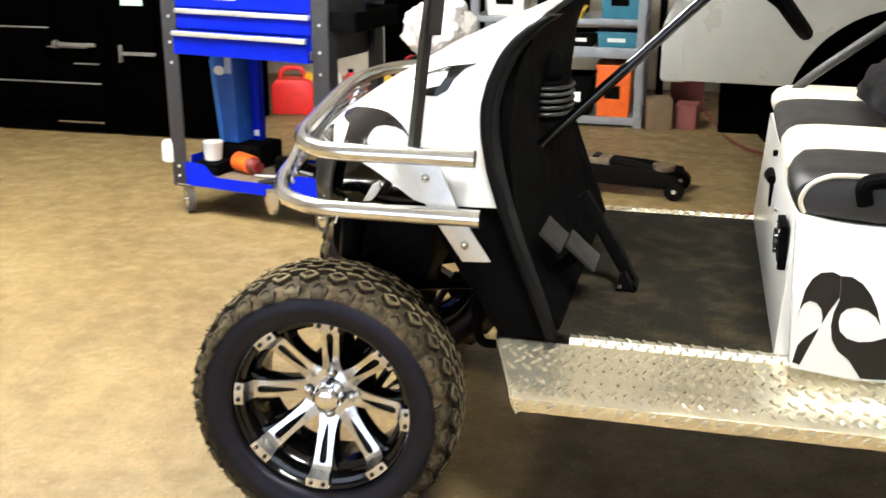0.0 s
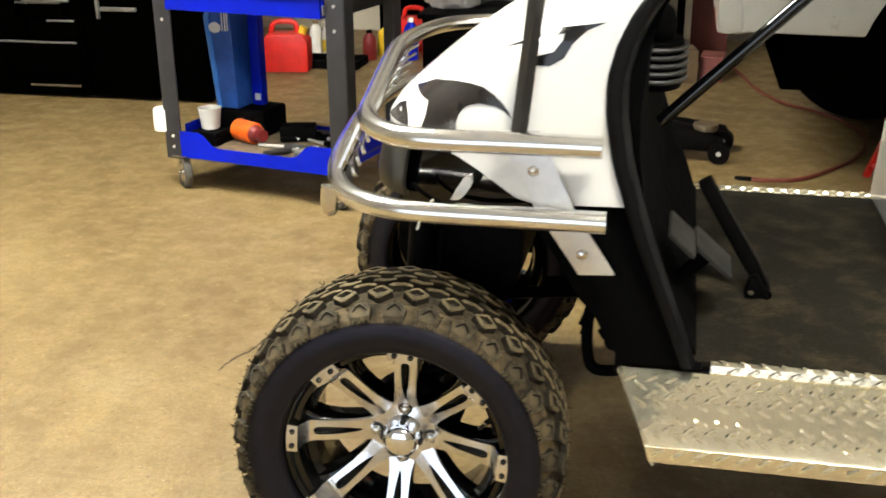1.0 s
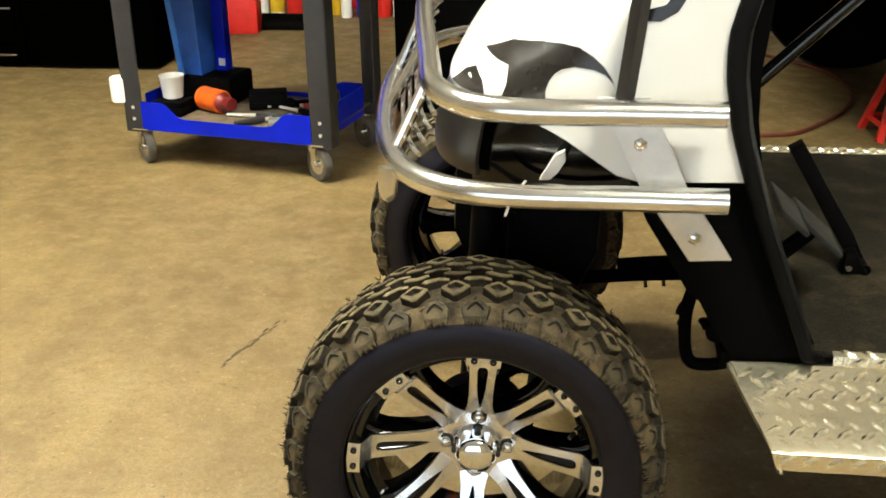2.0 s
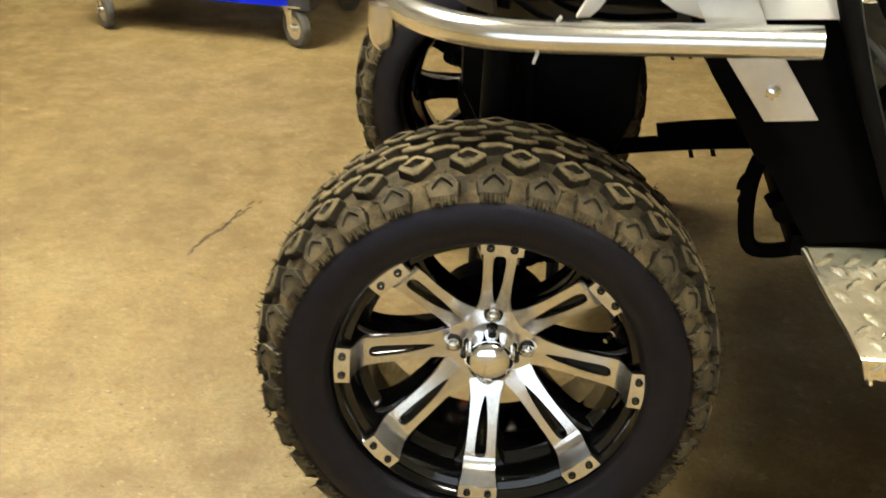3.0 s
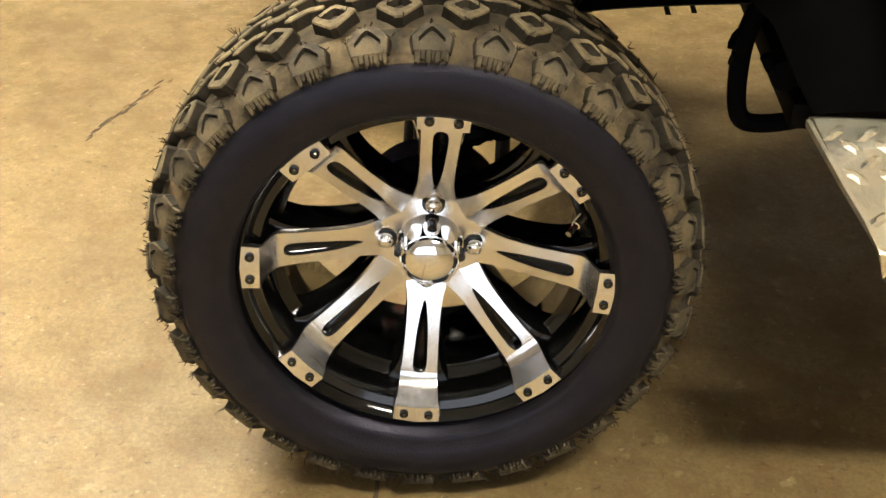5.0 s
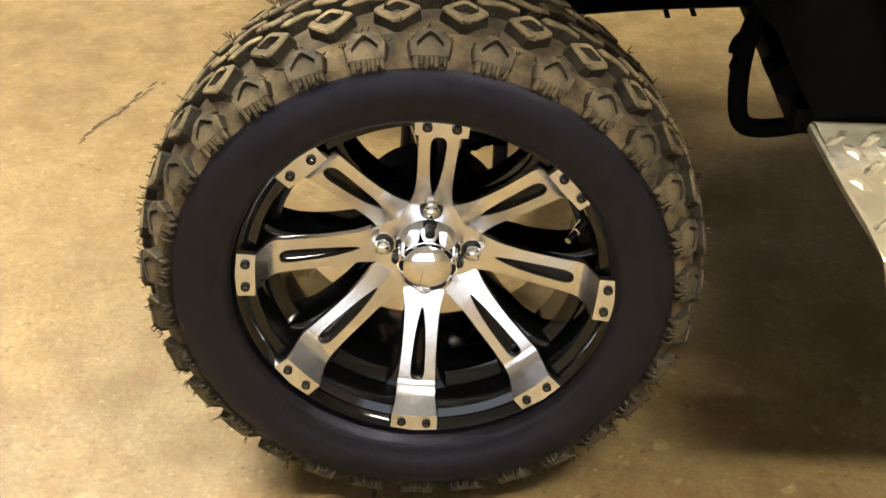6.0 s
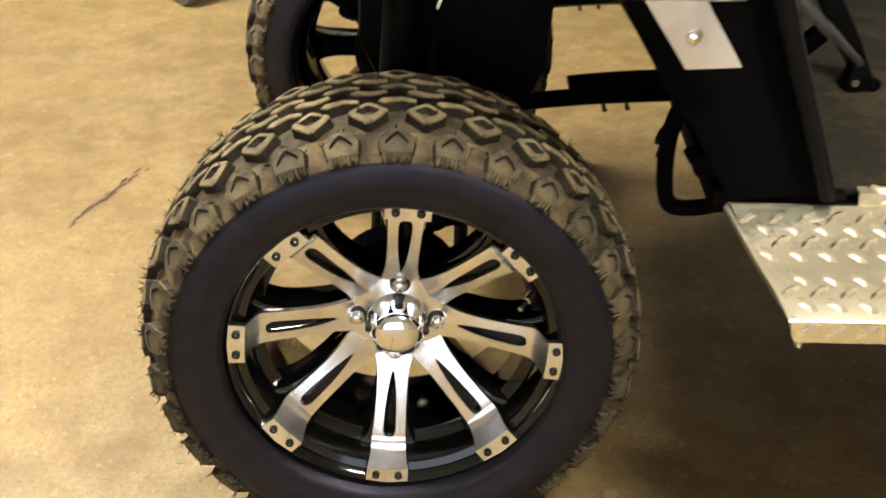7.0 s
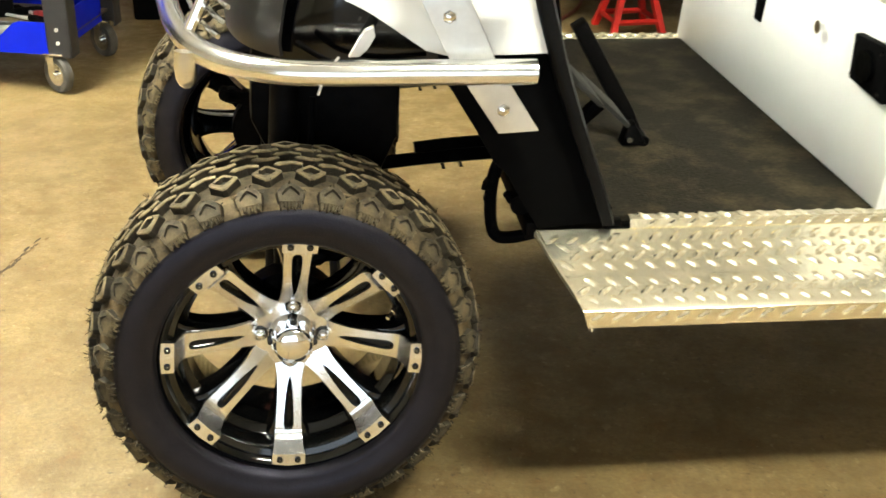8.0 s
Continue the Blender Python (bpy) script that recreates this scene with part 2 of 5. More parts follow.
def box(bm, lo, hi, bevel=0.0, m=None, seg=2):
    c = [(a + b) / 2 for a, b in zip(lo, hi)]
    s = [abs(b - a) for a, b in zip(lo, hi)]
    r = bmesh.ops.create_cube(bm, size=1, matrix=Matrix.Translation(c) @ Matrix.Diagonal((*s, 1)))
    vs = r["verts"]
    if bevel:
        es = list({e for v in vs for e in v.link_edges})
        r = bmesh.ops.bevel(bm, geom=es, offset=bevel, segments=seg, affect="EDGES", profile=0.6)
        vs = list({v for f in r["faces"] for v in f.verts} | {v for v in vs if v.is_valid})
    if m is not None:
        bmesh.ops.transform(bm, matrix=m, verts=vs)
    return bm


def boxed(lo, hi, bevel=0.0, m=None, seg=2):
    return box(bmesh.new(), lo, hi, bevel, m, seg)


def smooth_path(points, steps=6):
    """A Catmull-Rom curve through the points."""
    pts = [Vector(p) for p in points]
    out = []
    for i in range(len(pts) - 1):
        a, b, c, d = pts[max(i - 1, 0)], pts[i], pts[i + 1], pts[min(i + 2, len(pts) - 1)]
        for k in range(steps):
            t = k / steps
            out.append(0.5 * ((2 * b) + (c - a) * t + (2 * a - 5 * b + 4 * c - d) * t * t + (3 * b - a - 3 * c + d) * t ** 3))
    out.append(pts[-1])
    return out


def tube(bm, points, radius, sides=14, closed_ends=True, squash=1.0):
    pts = [Vector(p) for p in points]
    rings, up = [], Vector((0.013, 0.02, 1)).normalized()
    for i, p in enumerate(pts):
        d = (pts[min(i + 1, len(pts) - 1)] - pts[max(i - 1, 0)]).normalized()
        if abs(d.dot(up)) > 0.95:
            up = Vector((1, 0.03, 0.02)).normalized()
        a = d.cross(up).normalized()
        b = a.cross(d).normalized()
        r = radius[i] if isinstance(radius, (list, tuple)) else radius
        rings.append([bm.verts.new(p + a * (r * math.cos(q)) + b * (r * squash * math.sin(q)))
                      for q in (2 * math.pi * k / sides for k in range(sides))])
        up = b
    for r0, r1 in zip(rings, rings[1:]):
        for k in range(sides):
            bm.faces.new((r0[k], r0[(k + 1) % sides], r1[(k + 1) % sides], r1[k]))
    if closed_ends:
        bm.faces.new(rings[0])
        bm.faces.new(rings[-1])
    return bm


def lathe_y(bm, profile, sides=96, centre=(0, 0, 0), closed=False):
    """Revolves (radius, y) about the y axis."""
    cx, cy, cz = centre
    rings = []
    for r, y in profile:
        rings.append([bm.verts.new((cx + r * math.sin(q), cy + y, cz + r * math.cos(q)))
                      for q in (2 * math.pi * k / sides for k in range(sides))])
    pairs = list(zip(rings, rings[1:])) + ([(rings[-1], rings[0])] if closed else [])
    for r0, r1 in pairs:
        for k in range(sides):
            bm.faces.new((r0[k], r0[(k + 1) % sides], r1[(k + 1) % sides], r1[k]))
    return rings


def lathe_z(bm, profile, sides=32, centre=(0, 0, 0), cap=True):
    cx, cy, cz = centre
    rings = [[bm.verts.new((cx + r * math.cos(2 * math.pi * k / sides), cy + r * math.sin(2 * math.pi * k / sides), cz + z))
              for k in range(sides)] for r, z in profile]
    for r0, r1 in zip(rings, rings[1:]):
        for k in range(sides):
            bm.faces.new((r0[k], r0[(k + 1) % sides], r1[(k + 1) % sides], r1[k]))
    if cap:
        bm.faces.new(rings[0])
        bm.faces.new(rings[-1])
    return bm


def plate(bm, outline, axis, a, b, bevel=0.0):
    """Extrudes an outline from a to b along the axis 'x', 'y' or 'z'; the outline holds the two other coordinates in order."""
    def at(p, v):
        return {"x": (v, p[0], p[1]), "y": (p[0], v, p[1]), "z": (p[0], p[1], v)}[axis]
    v0 = [bm.verts.new(at(p, a)) for p in outline]
    v1 = [bm.verts.new(at(p, b)) for p in outline]
    n = len(outline)
    fs = [bm.faces.new(v0), bm.faces.new(v1)]
    for k in range(n):
        fs.append(bm.faces.new((v0[k], v0[(k + 1) % n], v1[(k + 1) % n], v1[k])))
    if bevel:
        bmesh.ops.recalc_face_normals(bm, faces=fs)
        bmesh.ops.bevel(bm, geom=list({e for f in fs for e in f.edges}), offset=bevel, segments=2, affect="EDGES", profile=0.6)
    return bm


def plated(outline, axis, a, b, bevel=0.0):
    return plate(bmesh.new(), outline, axis, a, b, bevel)


def lerp_table(table, v):
    for (a, p), (b, q) in zip(table, table[1:]):
        if v <= b:
            return p + (q - p) * max(0.0, (v - a) / (b - a))
    return table[-1][1]


# ---------------- room ----------------
bm = bmesh.new()
box(bm, (-6, -4.5, -0.2), (5.5, 5.6, 0))
# unseen ground, added outside the assumed door opening
alone("pavement", boxed((-6, -14, -0.2), (5.5, -4.655, -0.02)), CONCRETE, "plain concrete driveway outside the assumed garage door", "driveway", kind="structure", smooth=None)
floor = alone("floor", bm, CONCRETE, "tan sealed concrete garage floor, stained and scuffed", "floor", kind="structure", smooth=None)
# the south wall is split round the assumed, unseen door
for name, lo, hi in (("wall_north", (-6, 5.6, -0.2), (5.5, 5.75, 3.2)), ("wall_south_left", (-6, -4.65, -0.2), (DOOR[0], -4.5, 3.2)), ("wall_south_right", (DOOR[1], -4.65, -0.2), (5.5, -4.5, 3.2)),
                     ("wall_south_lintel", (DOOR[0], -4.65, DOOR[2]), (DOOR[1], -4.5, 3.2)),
                     ("wall_west", (-6.15, -4.65, -0.2), (-6, 5.75, 3.2)), ("wall_east", (5.5, -4.65, -0.2), (5.65, 5.75, 3.2))):
    alone(name, boxed(lo, hi), WALL, "plain painted garage wall", "wall", kind="structure", smooth=None)
alone("ceiling", boxed((-6.15, -4.65, 3.2), (5.65, 5.75, 3.3)), CEILING, "plain pale garage ceiling", "ceiling", kind="structure", smooth=None)

# ceiling fluorescent fixtures
TUBE_GLOW = bpy.data.materials.new("fluorescent_diffuser")
TUBE_GLOW.use_nodes = True
TUBE_GLOW.node_tree.nodes["Principled BSDF"].inputs["Emission Color"].default_value = (0.97, 0.94, 0.83, 1)
TUBE_GLOW.node_tree.nodes["Principled BSDF"].inputs["Emission Strength"].default_value = LAMP_GLOW
for lx, ly, half in LAMPS:
    lamp = thing("ceiling_light", lx, ly, 3.2, "long white fluorescent ceiling light", "lamp", "ceiling lights")
    part("housing", boxed((lx - half - 0.02, ly - 0.14, 3.14), (lx + half + 0.02, ly + 0.14, 3.198), 0.008), CEILING, lamp)
    part("diffuser", boxed((lx - half, ly - 0.12, 3.10), (lx + half, ly + 0.12, 3.138), 0.01), TUBE_GLOW, lamp)

# ---------------- golf cart ----------------
cart = thing("golf_cart", 0.5, 0.52, 0, "white golf cart with flame decals, brush guard and off-road tyres", "golf cart")
TURN_SPOKES = radians(4.55)


def polar(r, s, y, phi):
    """A point at radius r, shifted s clockwise along the circle, at depth y, on the spoke of angle phi."""
    return (r * math.sin(phi) + s * math.cos(phi), y, r * math.cos(phi) - s * math.sin(phi))


# --- wheel meshes, about the y axis, outer flange plane at y = 0 ---
def rim_barrel():
    bm = bmesh.new()
    lathe_y(bm, [(0.184, 0.018), (0.1885, 0.010), (0.1875, 0.003), (0.183, 0.001), (0.178, 0.005), (0.175, 0.012), (0.167, 0.016),
                 (0.164, 0.024), (0.162, 0.046), (0.157, 0.052), (0.151, 0.056), (0.149, 0.090), (0.154, 0.097), (0.157, 0.105),
                 (0.159, 0.170), (0.166, 0.182), (0.174, 0.192), (0.181, 0.198), (0.184, 0.192), (0.175, 0.178), (0.165, 0.104),
                 (0.159, 0.084), (0.169, 0.036)], 96, closed=True)
    return bm


def tyre_carcass():
    bm = bmesh.new()
    lathe_y(bm, [(0.181, 0.010), (0.186, -0.003), (0.191, -0.007), (0.193, -0.0068), (0.202, -0.0118), (0.212, -0.0142), (0.220, -0.0146), (0.230, -0.0128),
                 (0.2325, -0.0120), (0.235, -0.0108), (0.244, -0.004), (0.254, 0.008), (0.261, 0.024), (0.264, 0.045), (0.2655, 0.085),
                 (0.264, 0.125), (0.261, 0.146), (0.254, 0.162), (0.244, 0.174), (0.230, 0.184), (0.212, 0.194), (0.196, 0.196),
                 (0.184, 0.190), (0.176, 0.160), (0.172, 0.090), (0.176, 0.030)], 112, closed=True)
    return bm


def tread_base(v0, v1):
    """The floor of the tread between two lengths along its section."""
    bm = bmesh.new()
    prof = [(v, carcass_at(v)) for v in (v0 + (v1 - v0) * k / 16 for k in range(17))]
    lathe_y(bm, [(r + nr * 0.0012, y + ny * 0.0012) for _, (r, y, ny, nr) in prof], 112)
    return bm


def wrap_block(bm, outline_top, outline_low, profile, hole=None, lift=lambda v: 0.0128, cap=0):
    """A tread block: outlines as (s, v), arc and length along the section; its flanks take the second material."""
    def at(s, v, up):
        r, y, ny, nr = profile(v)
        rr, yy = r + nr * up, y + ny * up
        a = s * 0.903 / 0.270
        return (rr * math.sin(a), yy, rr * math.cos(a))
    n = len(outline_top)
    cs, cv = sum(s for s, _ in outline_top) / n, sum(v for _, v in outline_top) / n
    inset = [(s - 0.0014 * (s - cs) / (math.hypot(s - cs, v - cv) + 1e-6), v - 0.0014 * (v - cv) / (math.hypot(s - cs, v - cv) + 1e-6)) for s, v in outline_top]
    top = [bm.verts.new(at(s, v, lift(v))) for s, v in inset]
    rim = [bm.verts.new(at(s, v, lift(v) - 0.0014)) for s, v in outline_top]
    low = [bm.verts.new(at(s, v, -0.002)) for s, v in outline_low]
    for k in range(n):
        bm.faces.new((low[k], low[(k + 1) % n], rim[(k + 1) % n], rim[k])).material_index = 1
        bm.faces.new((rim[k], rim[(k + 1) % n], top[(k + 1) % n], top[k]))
    if hole:
        mid = sum(q for _, q in hole) / n
        inner = [bm.verts.new(at(s, v, lift(v))) for s, v in hole]
        deep = [bm.verts.new(at(s * 0.8, mid + (v - mid) * 0.8, 0.0065)) for s, v in hole]
        for k in range(n):
            bm.faces.new((top[k], top[(k + 1) % n], inner[(k + 1) % n], inner[k]))
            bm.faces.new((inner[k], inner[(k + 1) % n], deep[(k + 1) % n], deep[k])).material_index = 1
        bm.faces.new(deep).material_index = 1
    else:
        bm.faces.new(top).material_index = cap
    return bm


CARCASS = [(0.0, 0.232, -0.012), (0.012, 0.244, -0.004), (0.028, 0.254, 0.008), (0.045, 0.261, 0.024), (0.066, 0.264, 0.045),
           (0.106, 0.2655, 0.085), (0.146, 0.264, 0.125), (0.167, 0.261, 0.146), (0.184, 0.254, 0.162), (0.200, 0.244, 0.174),
           (0.213, 0.232, 0.182)]


def carcass_at(v):
    """Radius, y and outward normal at the length v along the tread's section."""
    r = lerp_table([(a, b) for a, b, _ in CARCASS], v)
    y = lerp_table([(a, c) for a, _, c in CARCASS], v)
    d = 0.004
    r2, r1 = (lerp_table([(a, b) for a, b, _ in CARCASS], min(0.213, max(0, v + e))) for e in (d, -d))
    y2, y1 = (lerp_table([(a, c) for a, _, c in CARCASS], min(0.213, max(0, v + e))) for e in (d, -d))
    n = math.hypot(r2 - r1, y2 - y1) or 1
    return r, y, -(r2 - r1) / n, (y2 - y1) / n


PITCHES = 30


def block_meshes():
    """The tread's blocks as (name, mesh maker, shift in pitches)."""
    def shrunk(o, grow):
        cs, cv = sum(s for s, _ in o) / len(o), sum(v for _, v in o) / len(o)
        return [(cs + (s - cs) * grow, cv + (v - cv) * grow) for s, v in o]

    def shoulder(flip):
        f = (lambda v: 0.213 - v) if flip else (lambda v: v)
        g = lambda v: 0.0020 + 0.0085 * min(1.0, max(0.0, (f(v) if flip else v) - 0.002) / 0.016) ** 0.7
        bm = bmesh.new()
        # house-shaped shoulder block with an arrow-shaped recess
        o = [(-0.0190, 0.0125), (-0.0212, 0.0250), (-0.0120, 0.0330), (-0.0030, 0.0368), (0.0030, 0.0368), (0.0120, 0.0330), (0.0212, 0.0250), (0.0190, 0.0125), (0.006, 0.0120), (-0.006, 0.0120)]
        h = [(-0.0128, 0.0188), (-0.0132, 0.0228), (-0.0062, 0.0282), (-0.0014, 0.0312), (0.0014, 0.0312), (0.0062, 0.0282), (0.0132, 0.0228), (0.0128, 0.0188), (0.0034, 0.0262), (-0.0034, 0.0262)]
        wrap_block(bm, [(s, f(v)) for s, v in o], [(s * 1.10, f(v + (0.0025 if v > 0.03 else -0.001))) for s, v in o], carcass_at, [(s, f(v)) for s, v in h], g)
        # ragged skirt that runs out on the sidewall
        q, ragged = [(-0.0178, 0.0150), (0.0178, 0.0150)], ((0.0178, 0.0152, 0.0058), (0.0142, 0.0112, 0.0085), (0.0096, 0.0054, 0.0050), (0.0040, -0.0008, 0.0066),
                                                             (-0.0020, -0.0064, 0.0046), (-0.0078, -0.0120, 0.0078), (-0.0132, -0.0178, 0.0052))
        for s1, s0, v0 in ragged:
            q += [(s1, 0.0132), (s1, v0 + 0.0016), ((s0 + s1) / 2, v0), (s0, v0 + 0.0010), (s0, 0.0132)]
        q = q[:2] + q[3:-1]
        wrap_block(bm, [(s, f(v)) for s, v in q], [(s, f(max(0, v - 0.001))) for s, v in q], carcass_at, None, lambda v: 0.94 * g(v) + 0.0004)
        return bm

    def diamond(v0):
        # a rhombus with blunt corners and a rhombic pocket
        corners = [(-0.0248, 0.0), (0.0, -0.0185), (0.0248, 0.0), (0.0, 0.0185)]
        o = []
        for k in range(4):
            (s0, w0), (s1, w1), (s2, w2) = corners[k - 1], corners[k], corners[(k + 1) % 4]
            o += [(s1 + (s0 - s1) * 0.13, v0 + w1 + (w0 - w1) * 0.13), (s1 + (s2 - s1) * 0.13, v0 + w1 + (w2 - w1) * 0.13)]
        h = [(s * 0.56, v0 + (v - v0) * 0.54) for s, v in o]
        bm = bmesh.new()
        wrap_block(bm, o, shrunk(o, grow=1.12), carcass_at, h)
        return bm

    def chevron_bar(v0, side):
        # a blunt slanting chevron
        o = [(-0.0225, v0 - side * 0.0040), (-0.0150, v0 - side * 0.0090), (0.0040, v0 - side * 0.0035), (0.0205, v0 - side * 0.0078),
             (0.0225, v0 + side * 0.0008), (0.0070, v0 + side * 0.0078), (-0.0040, v0 + side * 0.0072), (-0.0180, v0 + side * 0.0038)]
        o = [(s * 0.95, v0 + (v - v0) * 0.84) for s, v in o]
        bm = bmesh.new()
        wrap_block(bm, o, shrunk(o, grow=1.10), carcass_at)
        return bm

    return [("shoulder_lug", shoulder(False), 0.0), ("diamond_block", diamond(0.0565), 0.5), ("centre_bar", chevron_bar(0.0790, 1), 0.0),
            ("centre_bar", chevron_bar(0.0955, -1), 0.5), ("centre_bar", chevron_bar(0.1120, 1), 0.0), ("centre_bar", chevron_bar(0.1285, -1), 0.5),
            ("diamond_block", diamond(0.1515), 0.0), ("shoulder_lug", shoulder(True), 0.5)]


def spoke_mesh():
    """One machined spoke with its slot, step and flange, for the angle 0."""
    bm = bmesh.new()
    ys_at = [(0.034, 0.0745), (0.048, 0.0710), (0.058, 0.0665), (0.070, 0.0610), (0.088, 0.0535), (0.108, 0.0465), (0.128, 0.0405), (0.138, 0.0375), (0.145, 0.0355), (0.1515, 0.0320),
             (0.1565, 0.0230), (0.160, 0.0125), (0.1635, 0.0005), (0.1825, -0.0005)]
    ws_at = [(0.034, 0.0142), (0.048, 0.0200), (0.054, 0.0212), (0.060, 0.0196), (0.067, 0.0184), (0.076, 0.0176), (0.088, 0.0173), (0.108, 0.0176), (0.128, 0.0183), (0.138, 0.0189), (0.145, 0.0194),
             (0.1515, 0.0199), (0.1565, 0.0204), (0.160, 0.0214), (0.1635, 0.0236), (0.1825, 0.0243)]
    slot = [(0.068, 0.0007), (0.071, 0.0017), (0.075, 0.0026), (0.081, 0.0037), (0.092, 0.0052), (0.108, 0.0065), (0.128, 0.0074), (0.136, 0.0075), (0.1395, 0.0070), (0.1425, 0.0056),
            (0.1442, 0.0038), (0.1450, 0.0016)]
    rs = [0.034, 0.048, 0.054, 0.060] + [r for r, _ in slot] + [0.148, 0.1515, 0.1565, 0.160, 0.1635, 0.1825]
    ys, ws = [lerp_table(ys_at, r) for r in rs], [lerp_table(ws_at, r) for r in rs]
    cs = [0.0005] * 4 + [c for _, c in slot] + [0.0005] * 6
    rows = []
    for r, y, w, c in zip(rs, ys, ws, cs):
        bow = 0.0015
        rows.append([bm.verts.new(polar(r if r < 0.175 else math.sqrt(max(r * r - s * s, 0)), s, y + (bow if abs(s) == w else 0), 0))
                     for s in (-w, -c, c, w)])
    for i in range(len(rows) - 1):
        a, b = rows[i], rows[i + 1]
        bm.faces.new((a[0], b[0], b[1], a[1]))
        if not (0.0675 < rs[i] < 0.1446):
            bm.faces.new((a[1], b[1], b[2], a[2]))
        bm.faces.new((a[2], b[2], b[3], a[3]))
    bmesh.ops.recalc_face_normals(bm, faces=bm.faces)
    r = bmesh.ops.extrude_face_region(bm, geom=list(bm.faces))
    bmesh.ops.translate(bm, verts=[v for v in r["geom"] if isinstance(v, bmesh.types.BMVert)], vec=(0, 0.007, 0))
    return bm


def spoke_back_mesh():
    """The black web behind a spoke: its slot's floor and its painted flanks."""
    bm = bmesh.new()
    rs = [0.040, 0.062, 0.080, 0.098, 0.116, 0.132, 0.142, 0.149, 0.157, 0.164]
    ys = [0.080, 0.0715, 0.064, 0.0565, 0.0505, 0.0455, 0.0430, 0.0420, 0.0415, 0.040]
    ws = [0.021, 0.0200, 0.0185, 0.0190, 0.0205, 0.0235, 0.0270, 0.0300, 0.0350, 0.0430]
    rows = [[bm.verts.new(polar(r, s, y + e, 0)) for s, e in ((-w, 0.012), (-w * 0.86, 0.003), (-0.0082, 0), (-0.0045, 0.0048), (0, 0.0068), (0.0045, 0.0048), (0.0082, 0), (w * 0.86, 0.003), (w, 0.012))]
            for r, y, w in zip(rs, ys, ws)]
    for a, b in zip(rows, rows[1:]):
        for k in range(8):
            bm.faces.new((a[k], b[k], b[k + 1], a[k + 1]))
    bmesh.ops.recalc_face_normals(bm, faces=bm.faces)
    r = bmesh.ops.extrude_face_region(bm, geom=list(bm.faces))
    bmesh.ops.translate(bm, verts=[v for v in r["geom"] if isinstance(v, bmesh.types.BMVert)], vec=(0, 0.028, 0))
    return bm


def disc_y(bm, r, y0, y1, bevel=0.001, sides=24, centre=(0, 0)):
    cx, cz = centre
    prof = [(0.0001, y0), (r - bevel, y0), (r, y0 + bevel), (r, y1)]
    rings = lathe_y(bm, prof, sides, (cx, 0, cz))
    bm.faces.new(rings[-1])
    return bm


def whiskers(seed):
    """Moulding hairs along the shoulder lugs."""
    rng = random.Random(seed)
    bm = bmesh.new()
    for k in range(PITCHES * 30):
        # on the edges of lugs and diamonds
        v, shift, reach = rng.choice(((0.0075, 0.0, 0.26), (0.0075, 0.0, 0.12), (0.025, 0.0, 0.37), (0.025, 0.0, 0.37), (0.0565, 0.5, 0.2), (0.0790, 0.0, 0.35), (0.1120, 0.0, 0.35), (0.035, 0.0, 0.05), (0.041, 0.5, 0.06), (0.0565, 0.5, 0.42), (0.0565, 0.5, 0.42), (0.072, 0.5, 0.06), (0.1515, 0.0, 0.40)))
        phi = 2 * math.pi * (rng.randrange(PITCHES) + shift + 0.140 + reach * rng.choice((-1, 1)) * rng.uniform(0.85, 1.0)) / PITCHES
        r, y, ny, nr = carcass_at(v)
        up = 0.0118 if v > 0.045 else 0.0090 if v > 0.02 else 0.0045
        r, y = r + nr * up, y + ny * up
        ln = rng.uniform(0.003, 0.0085) if v > 0.02 else 0.0035
        d = phi + rng.uniform(-0.02, 0.02)
        a = Vector((r * math.sin(phi), y, r * math.cos(phi)))
        b = Vector(((r + ln * nr) * math.sin(d), y + ln * ny + rng.uniform(-0.003, 0.003), (r + ln * nr) * math.cos(d)))
        tube(bm, [a, b], [0.0006, 0.0004], 3, False)
    return bm


WHEEL_MESHES = {
    "barrel": mesh_of(rim_barrel(), "rim_barrel", BLACK_GLOSS, 30),
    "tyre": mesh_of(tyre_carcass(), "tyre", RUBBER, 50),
    "base": mesh_of(tread_base(0.038, 0.168), "tread_base", GROOVE_SHADE, 60),
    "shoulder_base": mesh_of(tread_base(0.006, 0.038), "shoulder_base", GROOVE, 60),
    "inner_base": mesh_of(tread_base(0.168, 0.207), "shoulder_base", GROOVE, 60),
    "spoke": mesh_of(spoke_mesh(), "spoke", MACHINED, 40),
    "dark_spoke": mesh_of(spoke_mesh(), "dark_spoke", BLACK_GLOSS, 40),
    "web": mesh_of(spoke_back_mesh(), "spoke_web", BLACK_GLOSS, 40),
    "bolt": mesh_of(disc_y(bmesh.new(), 0.0046, -0.0022, 0.006, 0.0008, 12), "rivet_hole", BLACK_GLOSS, 30),
    "screw": mesh_of(disc_y(bmesh.new(), 0.0021, -0.0030, -0.002, 0.0006, 8), "rivet", DARK_STEEL, 30),
}


